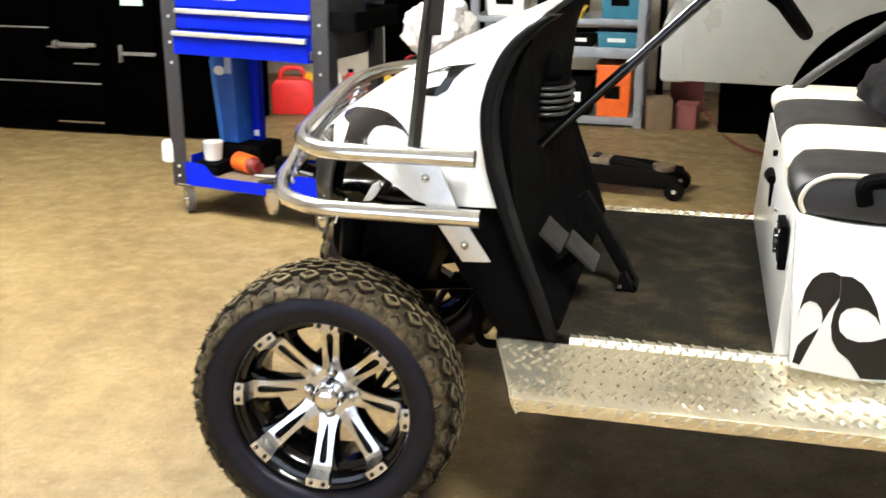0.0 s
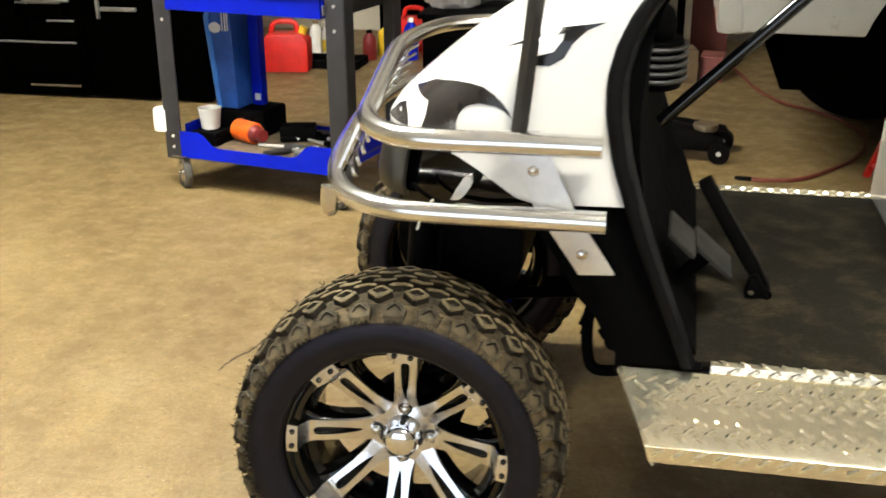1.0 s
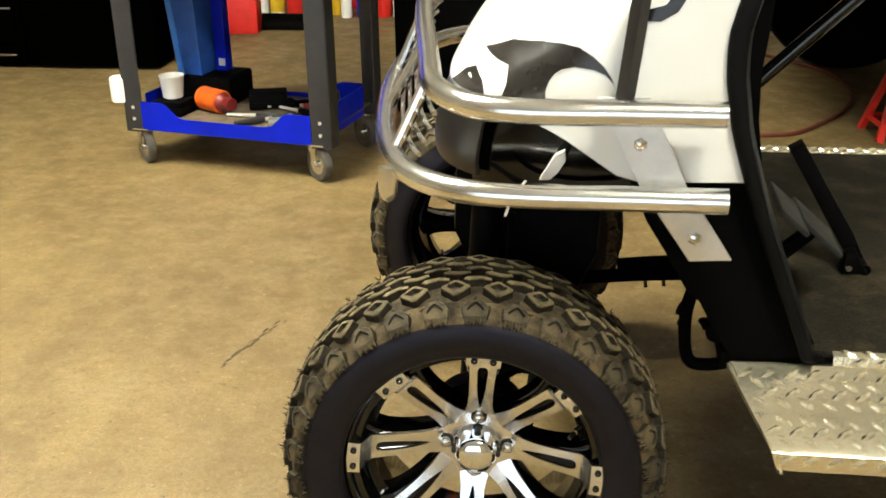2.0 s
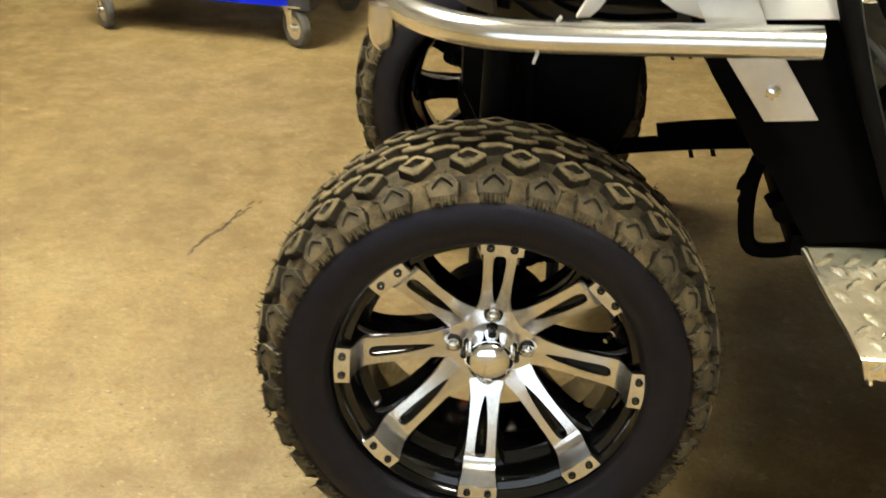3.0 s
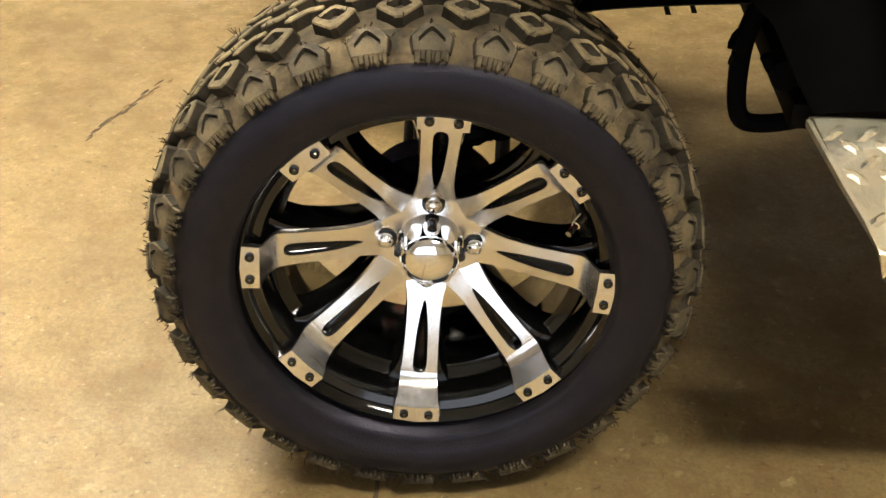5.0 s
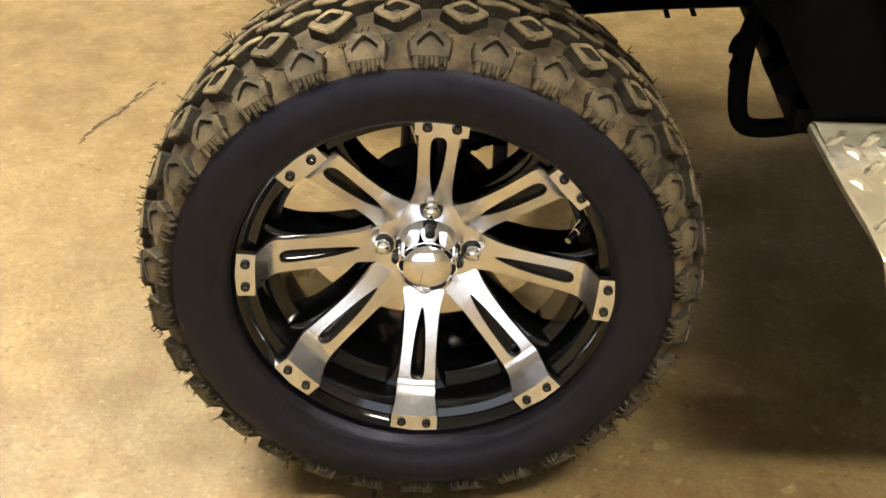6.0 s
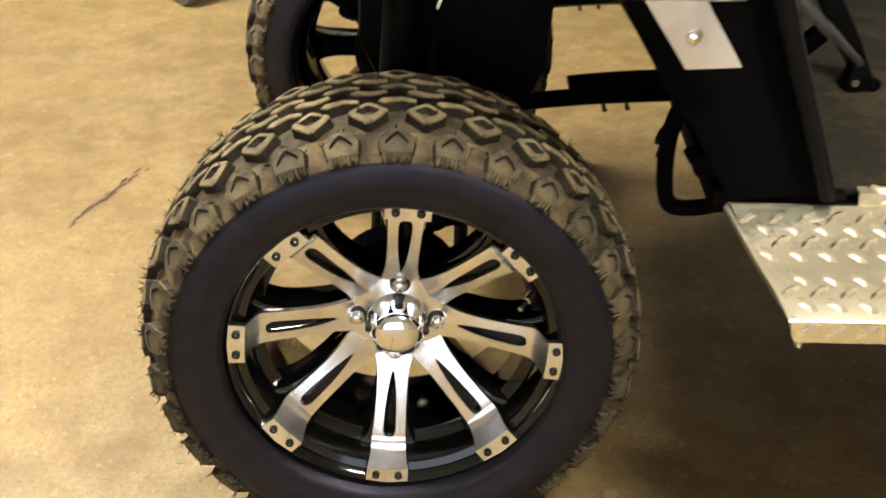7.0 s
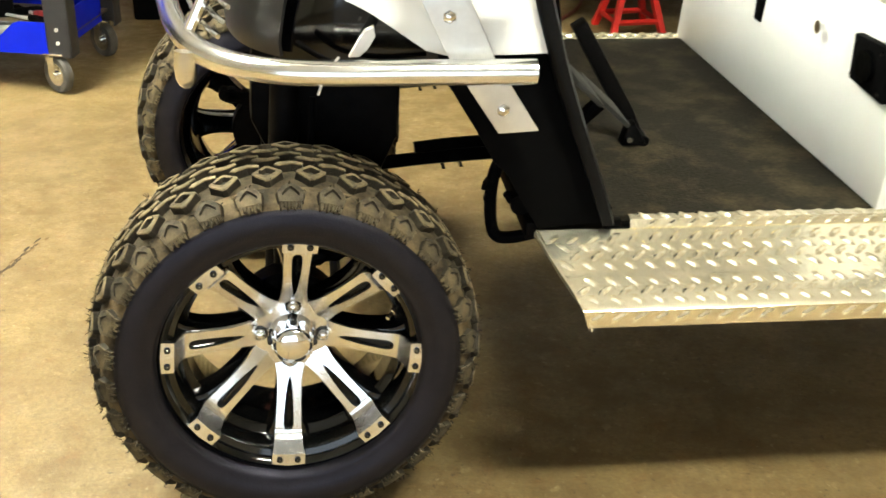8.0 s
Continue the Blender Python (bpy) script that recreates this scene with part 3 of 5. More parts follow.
def wheel_at(m, detailed):
    wheel = part("wheel", WHEEL_MESHES["barrel"], None, cart, "black and machined aluminium off-road wheel", m=None)
    wheel.matrix_basis = m
    PLACED[wheel] = m.copy()
    low = Matrix.Translation((-0.0045, -0.001, -0.0085)) @ Matrix.Diagonal((1.002, 1, 1.014, 1))
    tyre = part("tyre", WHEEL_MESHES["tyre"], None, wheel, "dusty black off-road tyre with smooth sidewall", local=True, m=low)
    part("tread_base", WHEEL_MESHES["base"], None, wheel, "floor of the tread grooves, darkened with their shade", local=True, m=low)
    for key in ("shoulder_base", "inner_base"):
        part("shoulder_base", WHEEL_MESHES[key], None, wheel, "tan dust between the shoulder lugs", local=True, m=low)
    for k in range(8):
        q = Matrix.Rotation(TURN_SPOKES + k * math.pi / 4, 4, "Y")
        part("spoke", WHEEL_MESHES["spoke" if detailed else "dark_spoke"], None, wheel, local=True, m=q, label="machined aluminium spoke" if detailed else "black painted spoke")
        part("spoke_web", WHEEL_MESHES["web"], None, wheel, local=True, m=q)
        if detailed:
            for s in (-1, 1):
                at = Matrix.Translation(Vector(polar(0.1728, s * 0.0130, 0, TURN_SPOKES + k * math.pi / 4)))
                part("rivet_hole", WHEEL_MESHES["bolt"], None, wheel, local=True, m=at)
                part("rivet", WHEEL_MESHES["screw"], None, wheel, local=True, m=at)
    # hub plate, cap and nuts
    bm = bmesh.new()
    n = 64
    prof = []
    for ring, (rad, y) in enumerate(((0.028, 0.0715), (0.044, 0.0718), (0.0585, 0.0712), (0.057, 0.092))):
        vs = []
        for k in range(n):
            q = 2 * math.pi * k / n
            wob = 0.5 + 0.5 * math.cos(8 * (q - TURN_SPOKES))
            rr = rad - (0.0045 * (1 - wob) if ring >= 2 else 0)
            vs.append(bm.verts.new((rr * math.sin(q), y, rr * math.cos(q))))
        prof.append(vs)
    for a, b in zip(prof, prof[1:]):
        for k in range(n):
            bm.faces.new((a[k], a[(k + 1) % n], b[(k + 1) % n], b[k]))
    bm.faces.new(prof[0])
    bm.faces.new(prof[-1])
    part("hub_plate", bm, MACHINED, wheel, "machined hub plate", local=True)
    bm = bmesh.new()
    rings = lathe_y(bm, [(0.0335, 0.078), (0.0330, 0.069), (0.0314, 0.066), (0.0305, 0.042), (0.0290, 0.037), (0.0280, 0.0365), (0.0265, 0.033),
                         (0.022, 0.0295), (0.014, 0.0265), (0.006, 0.0252), (0.0002, 0.025)], 40)
    bm.faces.new(rings[0])
    part("centre_cap", bm, CHROME, wheel, "domed chrome centre cap", local=True)
    for k in range(4):
        q = TURN_SPOKES + k * math.pi / 2
        x, z = 0.0309 * math.sin(q), 0.0309 * math.cos(q)
        part("cap_slot", tube(bmesh.new(), [(x, 0.0435, z), (x * 1.004, 0.0455, z * 1.004), (x * 1.004, 0.0575, z * 1.004), (x, 0.0600, z)], [0.002, 0.0050, 0.0050, 0.002], 12), BLACK_GLOSS, wheel, local=True)
    for k in range(4):
        q = TURN_SPOKES + k * math.pi / 2
        x, _, z = polar(0.0455, 0, 0, q)
        part("lug_recess", disc_y(bmesh.new(), 0.0118, 0.0692, 0.079, 0.001, 24, (x, z)), BLACK_GLOSS, wheel, local=True)
        bm = bmesh.new()
        rings = lathe_y(bm, [(0.0088, 0.0735), (0.0086, 0.0670), (0.0078, 0.0640), (0.0060, 0.0618), (0.0034, 0.0606), (0.0002, 0.0602)], 18, (x, 0, z))
        bm.faces.new(rings[0])
        part("lug_nut", bm, CHROME, wheel, "chrome lug nut", smooth=50, local=True)
    # valve stem on the barrel
    bm = bmesh.new()
    a = Vector(polar(0.158, 0, 0.034, radians(70)))
    b = Vector(polar(0.141, 0, 0.012, radians(70)))
    tube(bm, [a, a.lerp(b, 0.5), a.lerp(b, 0.52), b], [0.005, 0.0045, 0.0035, 0.0032], 10)
    part("valve_stem", bm, CHROME, wheel, local=True)
    # brake drum behind
    bm = bmesh.new()
    rings = lathe_y(bm, [(0.02, 0.112), (0.070, 0.112), (0.076, 0.118), (0.076, 0.155), (0.070, 0.16), (0.0202, 0.16)], 40)
    part("brake_drum", bm, BLACK_METAL, wheel, local=True)
    bm = bmesh.new()
    tube(bm, [(0.0, 0.16, -0.10), (0.0, 0.162, 0.10)], 0.019, 12)
    tube(bm, smooth_path([(0.0, 0.165, 0.06), (0.05, 0.170, 0.075), (0.085, 0.185, 0.085)]), 0.012, 10)
    for k in range(4):
        tube(bm, [(0.045 + 0.014 * k, 0.160, 0.078 + 0.003 * k), (0.045 + 0.014 * k, 0.184, 0.078 + 0.003 * k)], 0.016 - 0.003 * (k % 2), 10)
    part("steering_arm", bm, BLACK_METAL, wheel, "black steering arm with ribbed boot", local=True)
    joined = bmesh.new()
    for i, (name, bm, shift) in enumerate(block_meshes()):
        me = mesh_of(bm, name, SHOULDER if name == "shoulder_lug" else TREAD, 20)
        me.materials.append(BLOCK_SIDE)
        for k in range(PITCHES):
            q = low @ Matrix.Rotation(2 * math.pi * (k + shift + 0.140) / PITCHES, 4, "Y")
            if detailed:
                part(name, me, None, wheel, local=True, m=q)
            else:
                v0 = len(joined.verts)
                joined.from_mesh(me)
                joined.verts.ensure_lookup_table()
                bmesh.ops.transform(joined, matrix=q, verts=joined.verts[v0:])
    if detailed:
        joined.free()
        tagged(part("moulding_hair", whiskers(3), BLOCK_SIDE, wheel, local=True, m=low), kind="stuff")
    else:
        tread = part("tread", joined, TREAD, wheel, local=True, smooth=20)
        tread.data.materials.append(BLOCK_SIDE)
        tagged(tread, kind="stuff")
    return wheel


wheel_at(Matrix.Translation((0.0046, 0.002, 0.2920)) @ Matrix.Rotation(radians(3.4), 4, "Z") @ Matrix.Rotation(radians(-0.9), 4, "X"), True)
wheel_at(Matrix.Translation((-0.060, 1.055, 0.2920)) @ Matrix.Rotation(math.pi + radians(3.4), 4, "Z"), False)

# --- brush guard ---
LOW = [(0.322, 0.012, 0.703), (0.2, 0.012, 0.703), (0.035, 0.014, 0.703), (-0.045, 0.046, 0.702), (-0.105, 0.118, 0.70), (-0.148, 0.24, 0.70), (-0.178, 0.4, 0.70),
       (-0.198, 0.56, 0.70), (-0.205, 0.72, 0.70), (-0.19, 0.86, 0.70), (-0.14, 0.97, 0.70), (-0.05, 1.022, 0.70), (0.1, 1.03, 0.70), (0.32, 1.03, 0.70)]
TOP = [(0.312, 0.008, 0.815), (0.2, 0.008, 0.815), (0.06, 0.008, 0.815), (-0.012, 0.042, 0.815), (-0.060, 0.125, 0.815), (-0.084, 0.25, 0.815), (-0.110, 0.4, 0.815),
       (-0.142, 0.59, 0.815), (-0.160, 0.74, 0.815), (-0.145, 0.88, 0.818), (-0.10, 0.985, 0.82), (-0.01, 1.03, 0.82), (0.1, 1.035, 0.82), (0.31, 1.035, 0.82)]
guard = part("brush_guard", tube(bmesh.new(), smooth_path(LOW), 0.0165, 18), STEEL, cart, "polished steel tube brush guard")
part("upper_tube", tube(bmesh.new(), smooth_path(TOP), 0.0165, 18), STEEL, guard)
low, top = smooth_path(LOW), smooth_path(TOP)
for a, b in ((27, 27), (36, 36), (45, 45), (51, 51)):
    part("upright", tube(bmesh.new(), [low[a], low[a].lerp(top[b], 0.5), top[b]], 0.009, 10), STEEL, guard)
for k in range(5):
    f = (k + 1) / 6
    part("grille_rod", tube(bmesh.new(), [Vector(low[n]).lerp(top[n], f) + Vector((0.016, 0, 0)) for n in range(24, 53)], 0.0035, 8), STEEL, guard)
for side, y in (("near", 0.041), ("far", 1.000)):
    o = [(0.158, 0.825), (0.222, 0.825), (0.274, 0.710), (0.337, 0.6125), (0.283, 0.6095), (0.216, 0.708)]
    part("bracket", plated(o, "y", y - 0.003, y + 0.004, 0.001), BRUSHED, guard, "flat brushed steel bracket")
for bx, bz in ((0.2125, 0.767), (0.2875, 0.6425)):
    bm = bmesh.new()
    rings = lathe_y(bm, [(0.009, 0), (0.009, -0.002), (0.0065, -0.004), (0.0002, -0.0055)], 6, (bx, 0.038, bz))
    part("bolt", bm, CHROME, guard)
bm = bmesh.new()
tube(bm, [(-0.124, 0.118, 0.70), (-0.126, 0.119, 0.682), (-0.126, 0.12, 0.662), (-0.126, 0.12, 0.653), (-0.126, 0.12, 0.649)], [0.0075, 0.0075, 0.007, 0.005, 0.002], 16, squash=2.0)
part("tab", bm, STEEL, guard)

# --- white cowl ---
REAR = [(0.44, 0.455), (0.52, 0.425), (0.60, 0.392), (0.66, 0.368), (0.714, 0.349), (0.78, 0.328), (0.85, 0.316), (0.90, 0.315), (0.95, 0.327), (1.0, 0.350), (1.04, 0.385), (1.07, 0.43)]
FRONT = [(0.58, -0.09), (0.70, -0.105), (0.77, -0.085), (0.82, -0.05), (0.86, 0.0), (0.90, 0.06), (0.94, 0.13), (0.98, 0.215), (1.01, 0.29), (1.04, 0.36), (1.07, 0.415)]
MIDDLE, HALF, POWER = 0.52, 0.465, 4.2


def cowl_point(f, z, out=0.0, far=False):
    """The cowl's surface at the fraction f from its rear edge (0) to its nose (1), at height z."""
    xr, xf = lerp_table(REAR, z), lerp_table(FRONT, z)
    x = xr + (xf - xr) * f
    w = HALF * max(0.0, 1 - f ** POWER) ** (1 / POWER)
    y = MIDDLE + w if far else MIDDLE - w
    nx, ny = -f ** (POWER - 1) / abs(xf - xr), (1 if far else -1) * (w / HALF) ** (POWER - 1) / HALF
    n = math.hypot(nx, ny) or 1
    return Vector((x + out * nx / n, y + out * ny / n, z + out * 0.3))


def cowl_low(x):
    return lerp_table([(-0.2, 0.80), (0.0, 0.800), (0.06, 0.790), (0.11, 0.768), (0.15, 0.742), (0.185, 0.718), (0.215, 0.7105), (0.25, 0.711), (0.36, 0.714)], x)


def cowl_shell():
    bm = bmesh.new()
    cols = []
    fs = [math.sin(math.pi / 2 * min(1, k / 30)) ** 0.75 for k in range(31)]
    across = [(f, False) for f in fs] + [(f, True) for f in reversed(fs[:-1])]
    levels = 26
    for f, far in across:
        col = []
        z0 = 0.72
        for _ in range(6):
            z0 = cowl_low(cowl_point(f, z0).x)
        for k in range(levels + 1):
            z = z0 + (1.065 - z0) * k / levels
            col.append(bm.verts.new(cowl_point(f, z, 0, far)))
        cols.append(col)
    for a, b in zip(cols, cols[1:]):
        for k in range(levels):
            bm.faces.new((a[k], a[k + 1], b[k + 1], b[k]))
    bmesh.ops.remove_doubles(bm, verts=bm.verts, dist=0.0004)
    bmesh.ops.recalc_face_normals(bm, faces=bm.faces)
    r = bmesh.ops.solidify(bm, geom=list(bm.faces), thickness=0.005)
    return bm


cowl = part("cowl", cowl_shell(), WHITE_PAINT, cart, "white front cowl with black flame decals", smooth=40)


def decal_on_cowl(name, outline, mat, step=0.012, out=0.0016):
    """A thin vinyl patch that follows the cowl; its outline is in x and z as seen from the side."""
    bm = bmesh.new()
    bm.faces.new([bm.verts.new((x, 0, z)) for x, z in outline])
    xs, zs = [p[0] for p in outline], [p[1] for p in outline]
    v = min(xs) + step
    while v < max(xs):
        bmesh.ops.bisect_plane(bm, geom=bm.verts[:] + bm.edges[:] + bm.faces[:], plane_co=(v, 0, 0), plane_no=(1, 0, 0))
        v += step
    v = min(zs) + step
    while v < max(zs):
        bmesh.ops.bisect_plane(bm, geom=bm.verts[:] + bm.edges[:] + bm.faces[:], plane_co=(0, 0, v), plane_no=(0, 0, 1))
        v += step
    bmesh.ops.triangulate(bm, faces=bm.faces)
    for q in bm.verts:
        xr, xf = lerp_table(REAR, q.co.z), lerp_table(FRONT, q.co.z)
        f = min(0.995, max(0.0, (xr - q.co.x) / (xr - xf)))
        q.co = cowl_point(f, q.co.z, out)
    return part(name, bm, mat, cowl, "black vinyl flame decal", smooth=60)


# --- black trim along the cowl's rear edge, firewall and side panels ---
zs = [0.462 + (1.068 - 0.462) * k / 30 for k in range(31)]
for far in (False, True):
    y, d = (0.055, 1) if not far else (0.985, -1)
    bm = bmesh.new()
    rows = []
    for z in zs:
        xr = lerp_table(REAR, z)
        g = lerp_table([(0.46, 0.2), (0.55, 0.6), (0.72, 1.0), (1.07, 1.0)], z)
        wide = lerp_table([(0.46, 0.013), (0.60, 0.017), (0.80, 0.022), (1.0, 0.024), (1.07, 0.022)], z)
        sec = [(-0.004, 0.010), (-0.004, -0.005 * g), (0.001, -0.010 * g), (0.5 * wide, -0.012 * g), (0.85 * wide, -0.009 * g), (wide, 0.001), (wide + 0.004, 0.022), (0.0, 0.022)]
        rows.append([bm.verts.new((xr + a, y + b * d, z)) for a, b in sec])
    for a, b in zip(rows, rows[1:]):
        for k in range(8):
            bm.faces.new((a[k], a[(k + 1) % 8], b[(k + 1) % 8], b[k]))
    bm.faces.new(rows[0])
    bm.faces.new(rows[-1])
    part("cowl_trim", bm, TRIM_PLASTIC, cart, "dark plastic bead along the cowl edge", smooth=50)
    y = 0.068 if not far else 0.952
    o = [(0.20, 0.712), (0.352, 0.706), (0.40, 0.59), (0.455, 0.462), (0.353, 0.453), (0.333, 0.484), (0.303, 0.538), (0.284, 0.556), (0.258, 0.602), (0.228, 0.650)]
    part("side_panel", plated(o, "y", y, y + 0.02, 0.002), BLACK_PLASTIC, cart, "black plastic lower side panel")
bm = bmesh.new()
rows = []
for z in zs[:-2]:
    x = lerp_table(REAR, z) + lerp_table([(0.46, 0.0), (0.6, -0.02), (0.75, 0.01), (0.9, 0.03), (1.07, 0.0)], z)
    rows.append([bm.verts.new((x, y, z)) for y in (0.09, 0.3, 0.52, 0.74, 0.95)])
for a, b in zip(rows, rows[1:]):
    for k in range(4):
        bm.faces.new((a[k], a[k + 1], b[k + 1], b[k]))
bmesh.ops.recalc_face_normals(bm, faces=bm.faces)
bmesh.ops.solidify(bm, geom=list(bm.faces), thickness=0.02)
part("firewall", bm, BLACK_PLASTIC, cart, "black moulded dash and firewall", smooth=50)

# --- lower black bumper below the white shell ---
bm = bmesh.new()
cols = []
fs = [0.80 + 0.20 * math.sin(math.pi / 2 * k / 24) for k in range(25)]
for f, far in [(f, False) for f in fs] + [(f, True) for f in reversed(fs[:-1])]:
    col = []
    for k in range(9):
        z = 0.692 + (0.83 - 0.692) * k / 8
        p = cowl_point(f, max(z, 0.70), -0.012, far)
        p.z = z
        p.x += 0.10 * max(0, (0.72 - z) / 0.1) ** 1.5 * 0.3
        col.append(bm.verts.new(p))
    cols.append(col)
for a, b in zip(cols, cols[1:]):
    for k in range(8):
        bm.faces.new((a[k], a[k + 1], b[k + 1], b[k]))
bmesh.ops.remove_doubles(bm, verts=bm.verts, dist=0.0004)
bmesh.ops.recalc_face_normals(bm, faces=bm.faces)
bmesh.ops.solidify(bm, geom=list(bm.faces), thickness=0.006)
part("lower_bumper", bm, GREY_PLASTIC, cart, "dark plastic lower bumper", smooth=40)
for far in (False, True):
    bm = bmesh.new()
    cols = []
    for k in range(17):
        f = 0.22 + 0.62 * k / 16
        cols.append([bm.verts.new((q.x, q.y, z)) for z in (0.675, 0.70, 0.74, 0.78, 0.82) for q in (cowl_point(f, max(z, 0.70), -0.035, far),)])
    for a, b in zip(cols, cols[1:]):
        for k in range(4):
            bm.faces.new((a[k], a[k + 1], b[k + 1], b[k]))
    bmesh.ops.recalc_face_normals(bm, faces=bm.faces)
    bmesh.ops.solidify(bm, geom=list(bm.faces), thickness=0.005)
    part("inner_fender", bm, BLACK_GLOSS, cart, "glossy black inner fender", smooth=40)

# --- chassis: belly, axle, springs ---
part("belly_pan", plated([(-0.05, 0.66), (0.16, 0.66), (0.172, 0.60), (0.168, 0.52), (0.14, 0.455), (0.06, 0.43), (-0.01, 0.45), (-0.055, 0.55)], "y", 0.26, 0.74, 0.014), BLACK_METAL, cart)
part("axle_beam", boxed((-0.03, 0.17, 0.245), (0.03, 0.87, 0.30), 0.006), BLACK_METAL, cart)
for y in (0.33, 0.71):
    path = [(-0.03, y, 0.432), (0.06, y, 0.436), (0.16, y, 0.450), (0.25, y, 0.459), (0.37, y, 0.466)]
    spring = part("leaf_spring", tube(bmesh.new(), smooth_path(path), 0.026, 4, squash=0.45), BLACK_METAL, cart)
    part("leaf", tube(bmesh.new(), smooth_path([(0.20, y, 0.474), (0.25, y, 0.480), (0.32, y, 0.485), (0.37, y, 0.487)]), 0.026, 4, squash=0.40), BLACK_METAL, spring)
    for x, z in ((0.245, 0.452), (0.273, 0.455)):
        part("clip", boxed((x - 0.003, y - 0.03, z - 0.0030), (x + 0.003, y + 0.03, z - 0.001), 0.001), BLACK_METAL, spring)
for y, s in ((0.17, 1), (0.87, -1)):
    part("steering_knuckle", tube(bmesh.new(), [(0, y, 0.20), (0, y, 0.22), (0, y, 0.37), (0, y, 0.385)], [0.018, 0.024, 0.022, 0.014], 14), BLACK_METAL, cart)
part("frame_rail", boxed((0.40, 0.30, 0.395), (1.5, 0.36, 0.45), 0.004), BLACK_METAL, cart)
part("frame_rail", boxed((0.40, 0.68, 0.395), (1.5, 0.74, 0.45), 0.004), BLACK_METAL, cart)
part("front_strut", tube(bmesh.new(), [(0.212, 0.12, 0.70), (0.279, 0.12, 0.60), (0.330, 0.12, 0.525)], 0.018, 8), BLACK_METAL, cart)
hook = smooth_path([(0.318, 0.13, 0.560), (0.302, 0.13, 0.530), (0.294, 0.13, 0.498), (0.293, 0.13, 0.462), (0.2965, 0.13, 0.430), (0.303, 0.13, 0.415), (0.316, 0.13, 0.4095), (0.344, 0.13, 0.412), (0.385, 0.13, 0.424)])
for a, b, r in (((0.283, 0.128, 0.499), (0.298, 0.128, 0.492), 0.011), ((0.283, 0.126, 0.479), (0.296, 0.126, 0.474), 0.006), ((0.315, 0.125, 0.484), (0.322, 0.125, 0.470), 0.006), ((0.322, 0.125, 0.476), (0.328, 0.125, 0.466), 0.006)):
    part("cable_clamp", tube(bmesh.new(), [a, b], [r, r * 0.8], 8), BLACK_PLASTIC, cart)
part("frame_cap", tube(bmesh.new(), [(0.337, 0.120, 0.466), (0.337, 0.150, 0.466)], 0.016, 18), BLACK_METAL, cart, "round black end cap")
part("frame_gusset", plated([(0.300, 0.545), (0.318, 0.520), (0.345, 0.470), (0.40, 0.470), (0.40, 0.560)], "y", 0.132, 0.150, 0.002), BLACK_METAL, cart)
part("cable_loop", tube(bmesh.new(), hook, 0.0095, 10), BLACK_PLASTIC, cart)

# --- floor, sills and running boards ---
part("floor_pan", boxed((0.34, 0.09, 0.425), (1.5, 0.95, 0.452), 0.004), BLACK_METAL, cart)
part("floor_mat", boxed((0.40, 0.082, 0.4545), (0.90, 0.962, 0.4645), 0.003), MAT_RUBBER, cart, "dusty black rubber floor mat")


def diamond_plate(section, x0, x1, skew, name, label, flip=False):
    """A bent sheet along x with raised bars: section holds (y, z) points; its front end is cut at a slant by skew."""
    bm = bmesh.new()
    pts = [Vector((0, y, z)) for y, z in section]
    lens = [0.0]
    for a, b in zip(pts, pts[1:]):
        lens.append(lens[-1] + (b - a).length)
    total = lens[-1]

    def at(x, v, up):
        for i in range(len(pts) - 1):
            if v <= lens[i + 1] + 1e-9 or i == len(pts) - 2:
                d = (pts[i + 1] - pts[i]).normalized()
                n = Vector((0, d.z, -d.y)) * (-1 if flip else 1)
                p = pts[i] + d * (v - lens[i]) + n * up
                return Vector((x + skew * v / total, p.y, p.z)) if x <= x0 + 1e-6 else Vector((x, p.y, p.z))
    rows = [[bm.verts.new(at(x, v, 0)) for v in lens] for x in (x0, x1)]
    for k in range(len(lens) - 1):
        bm.faces.new((rows[0][k], rows[1][k], rows[1][k + 1], rows[0][k + 1]))
    bmesh.ops.recalc_face_normals(bm, faces=bm.faces)
    r = bmesh.ops.extrude_face_region(bm, geom=list(bm.faces))
    moved = [v for v in r["geom"] if isinstance(v, bmesh.types.BMVert)]
    for v in moved:
        v.co += Vector((0, 0.001, -0.003))
    # raised bars
    pitch = 0.0300
    nx, nv = int((x1 - x0) / pitch) + 1, int(total / (pitch / 2)) + 1
    for i in range(nx * 2):
        for j in range(nv * 1):
            cx, cv = x0 + 0.004 + i * pitch / 2, 0.006 + j * pitch / 2
            if (i + j) % 2 or cv > total - 0.004 or cx > x1 - 0.012:
                continue
            if cx < x0 + skew * cv / total + 0.010:
                continue
            if len(lens) > 4 and any(abs(cv - f) < 0.0045 for f in (lens[1], (lens[3] + lens[4]) / 2, lens[5])):
                continue
            ang = radians(38 if (j % 2 == 0) != (len(lens) > 4 and cv > lens[5]) else -38)
            ca, sa = math.cos(ang), math.sin(ang)
            low, topv = [], []
            for u, w in ((-1, 0), (-0.55, 0.9), (0.55, 0.9), (1, 0), (0.55, -0.9), (-0.55, -0.9)):
                for k, lst, h in ((1.0, low, 0.0001), (0.42, topv, 0.0030)):
                    du, dw = u * 0.0136 * k, w * 0.0052 * k
                    vv = min(total, max(0, cv + du * sa + dw * ca))
                    lst.append(bm.verts.new(at(max(cx + du * ca - dw * sa, x0 + 1e-4), vv, h)))
            bm.faces.new(topv)
            for k in range(6):
                bm.faces.new((low[k], low[(k + 1) % 6], topv[(k + 1) % 6], topv[k]))
    return part(name, bm, PLATE, cart, label, smooth=25)


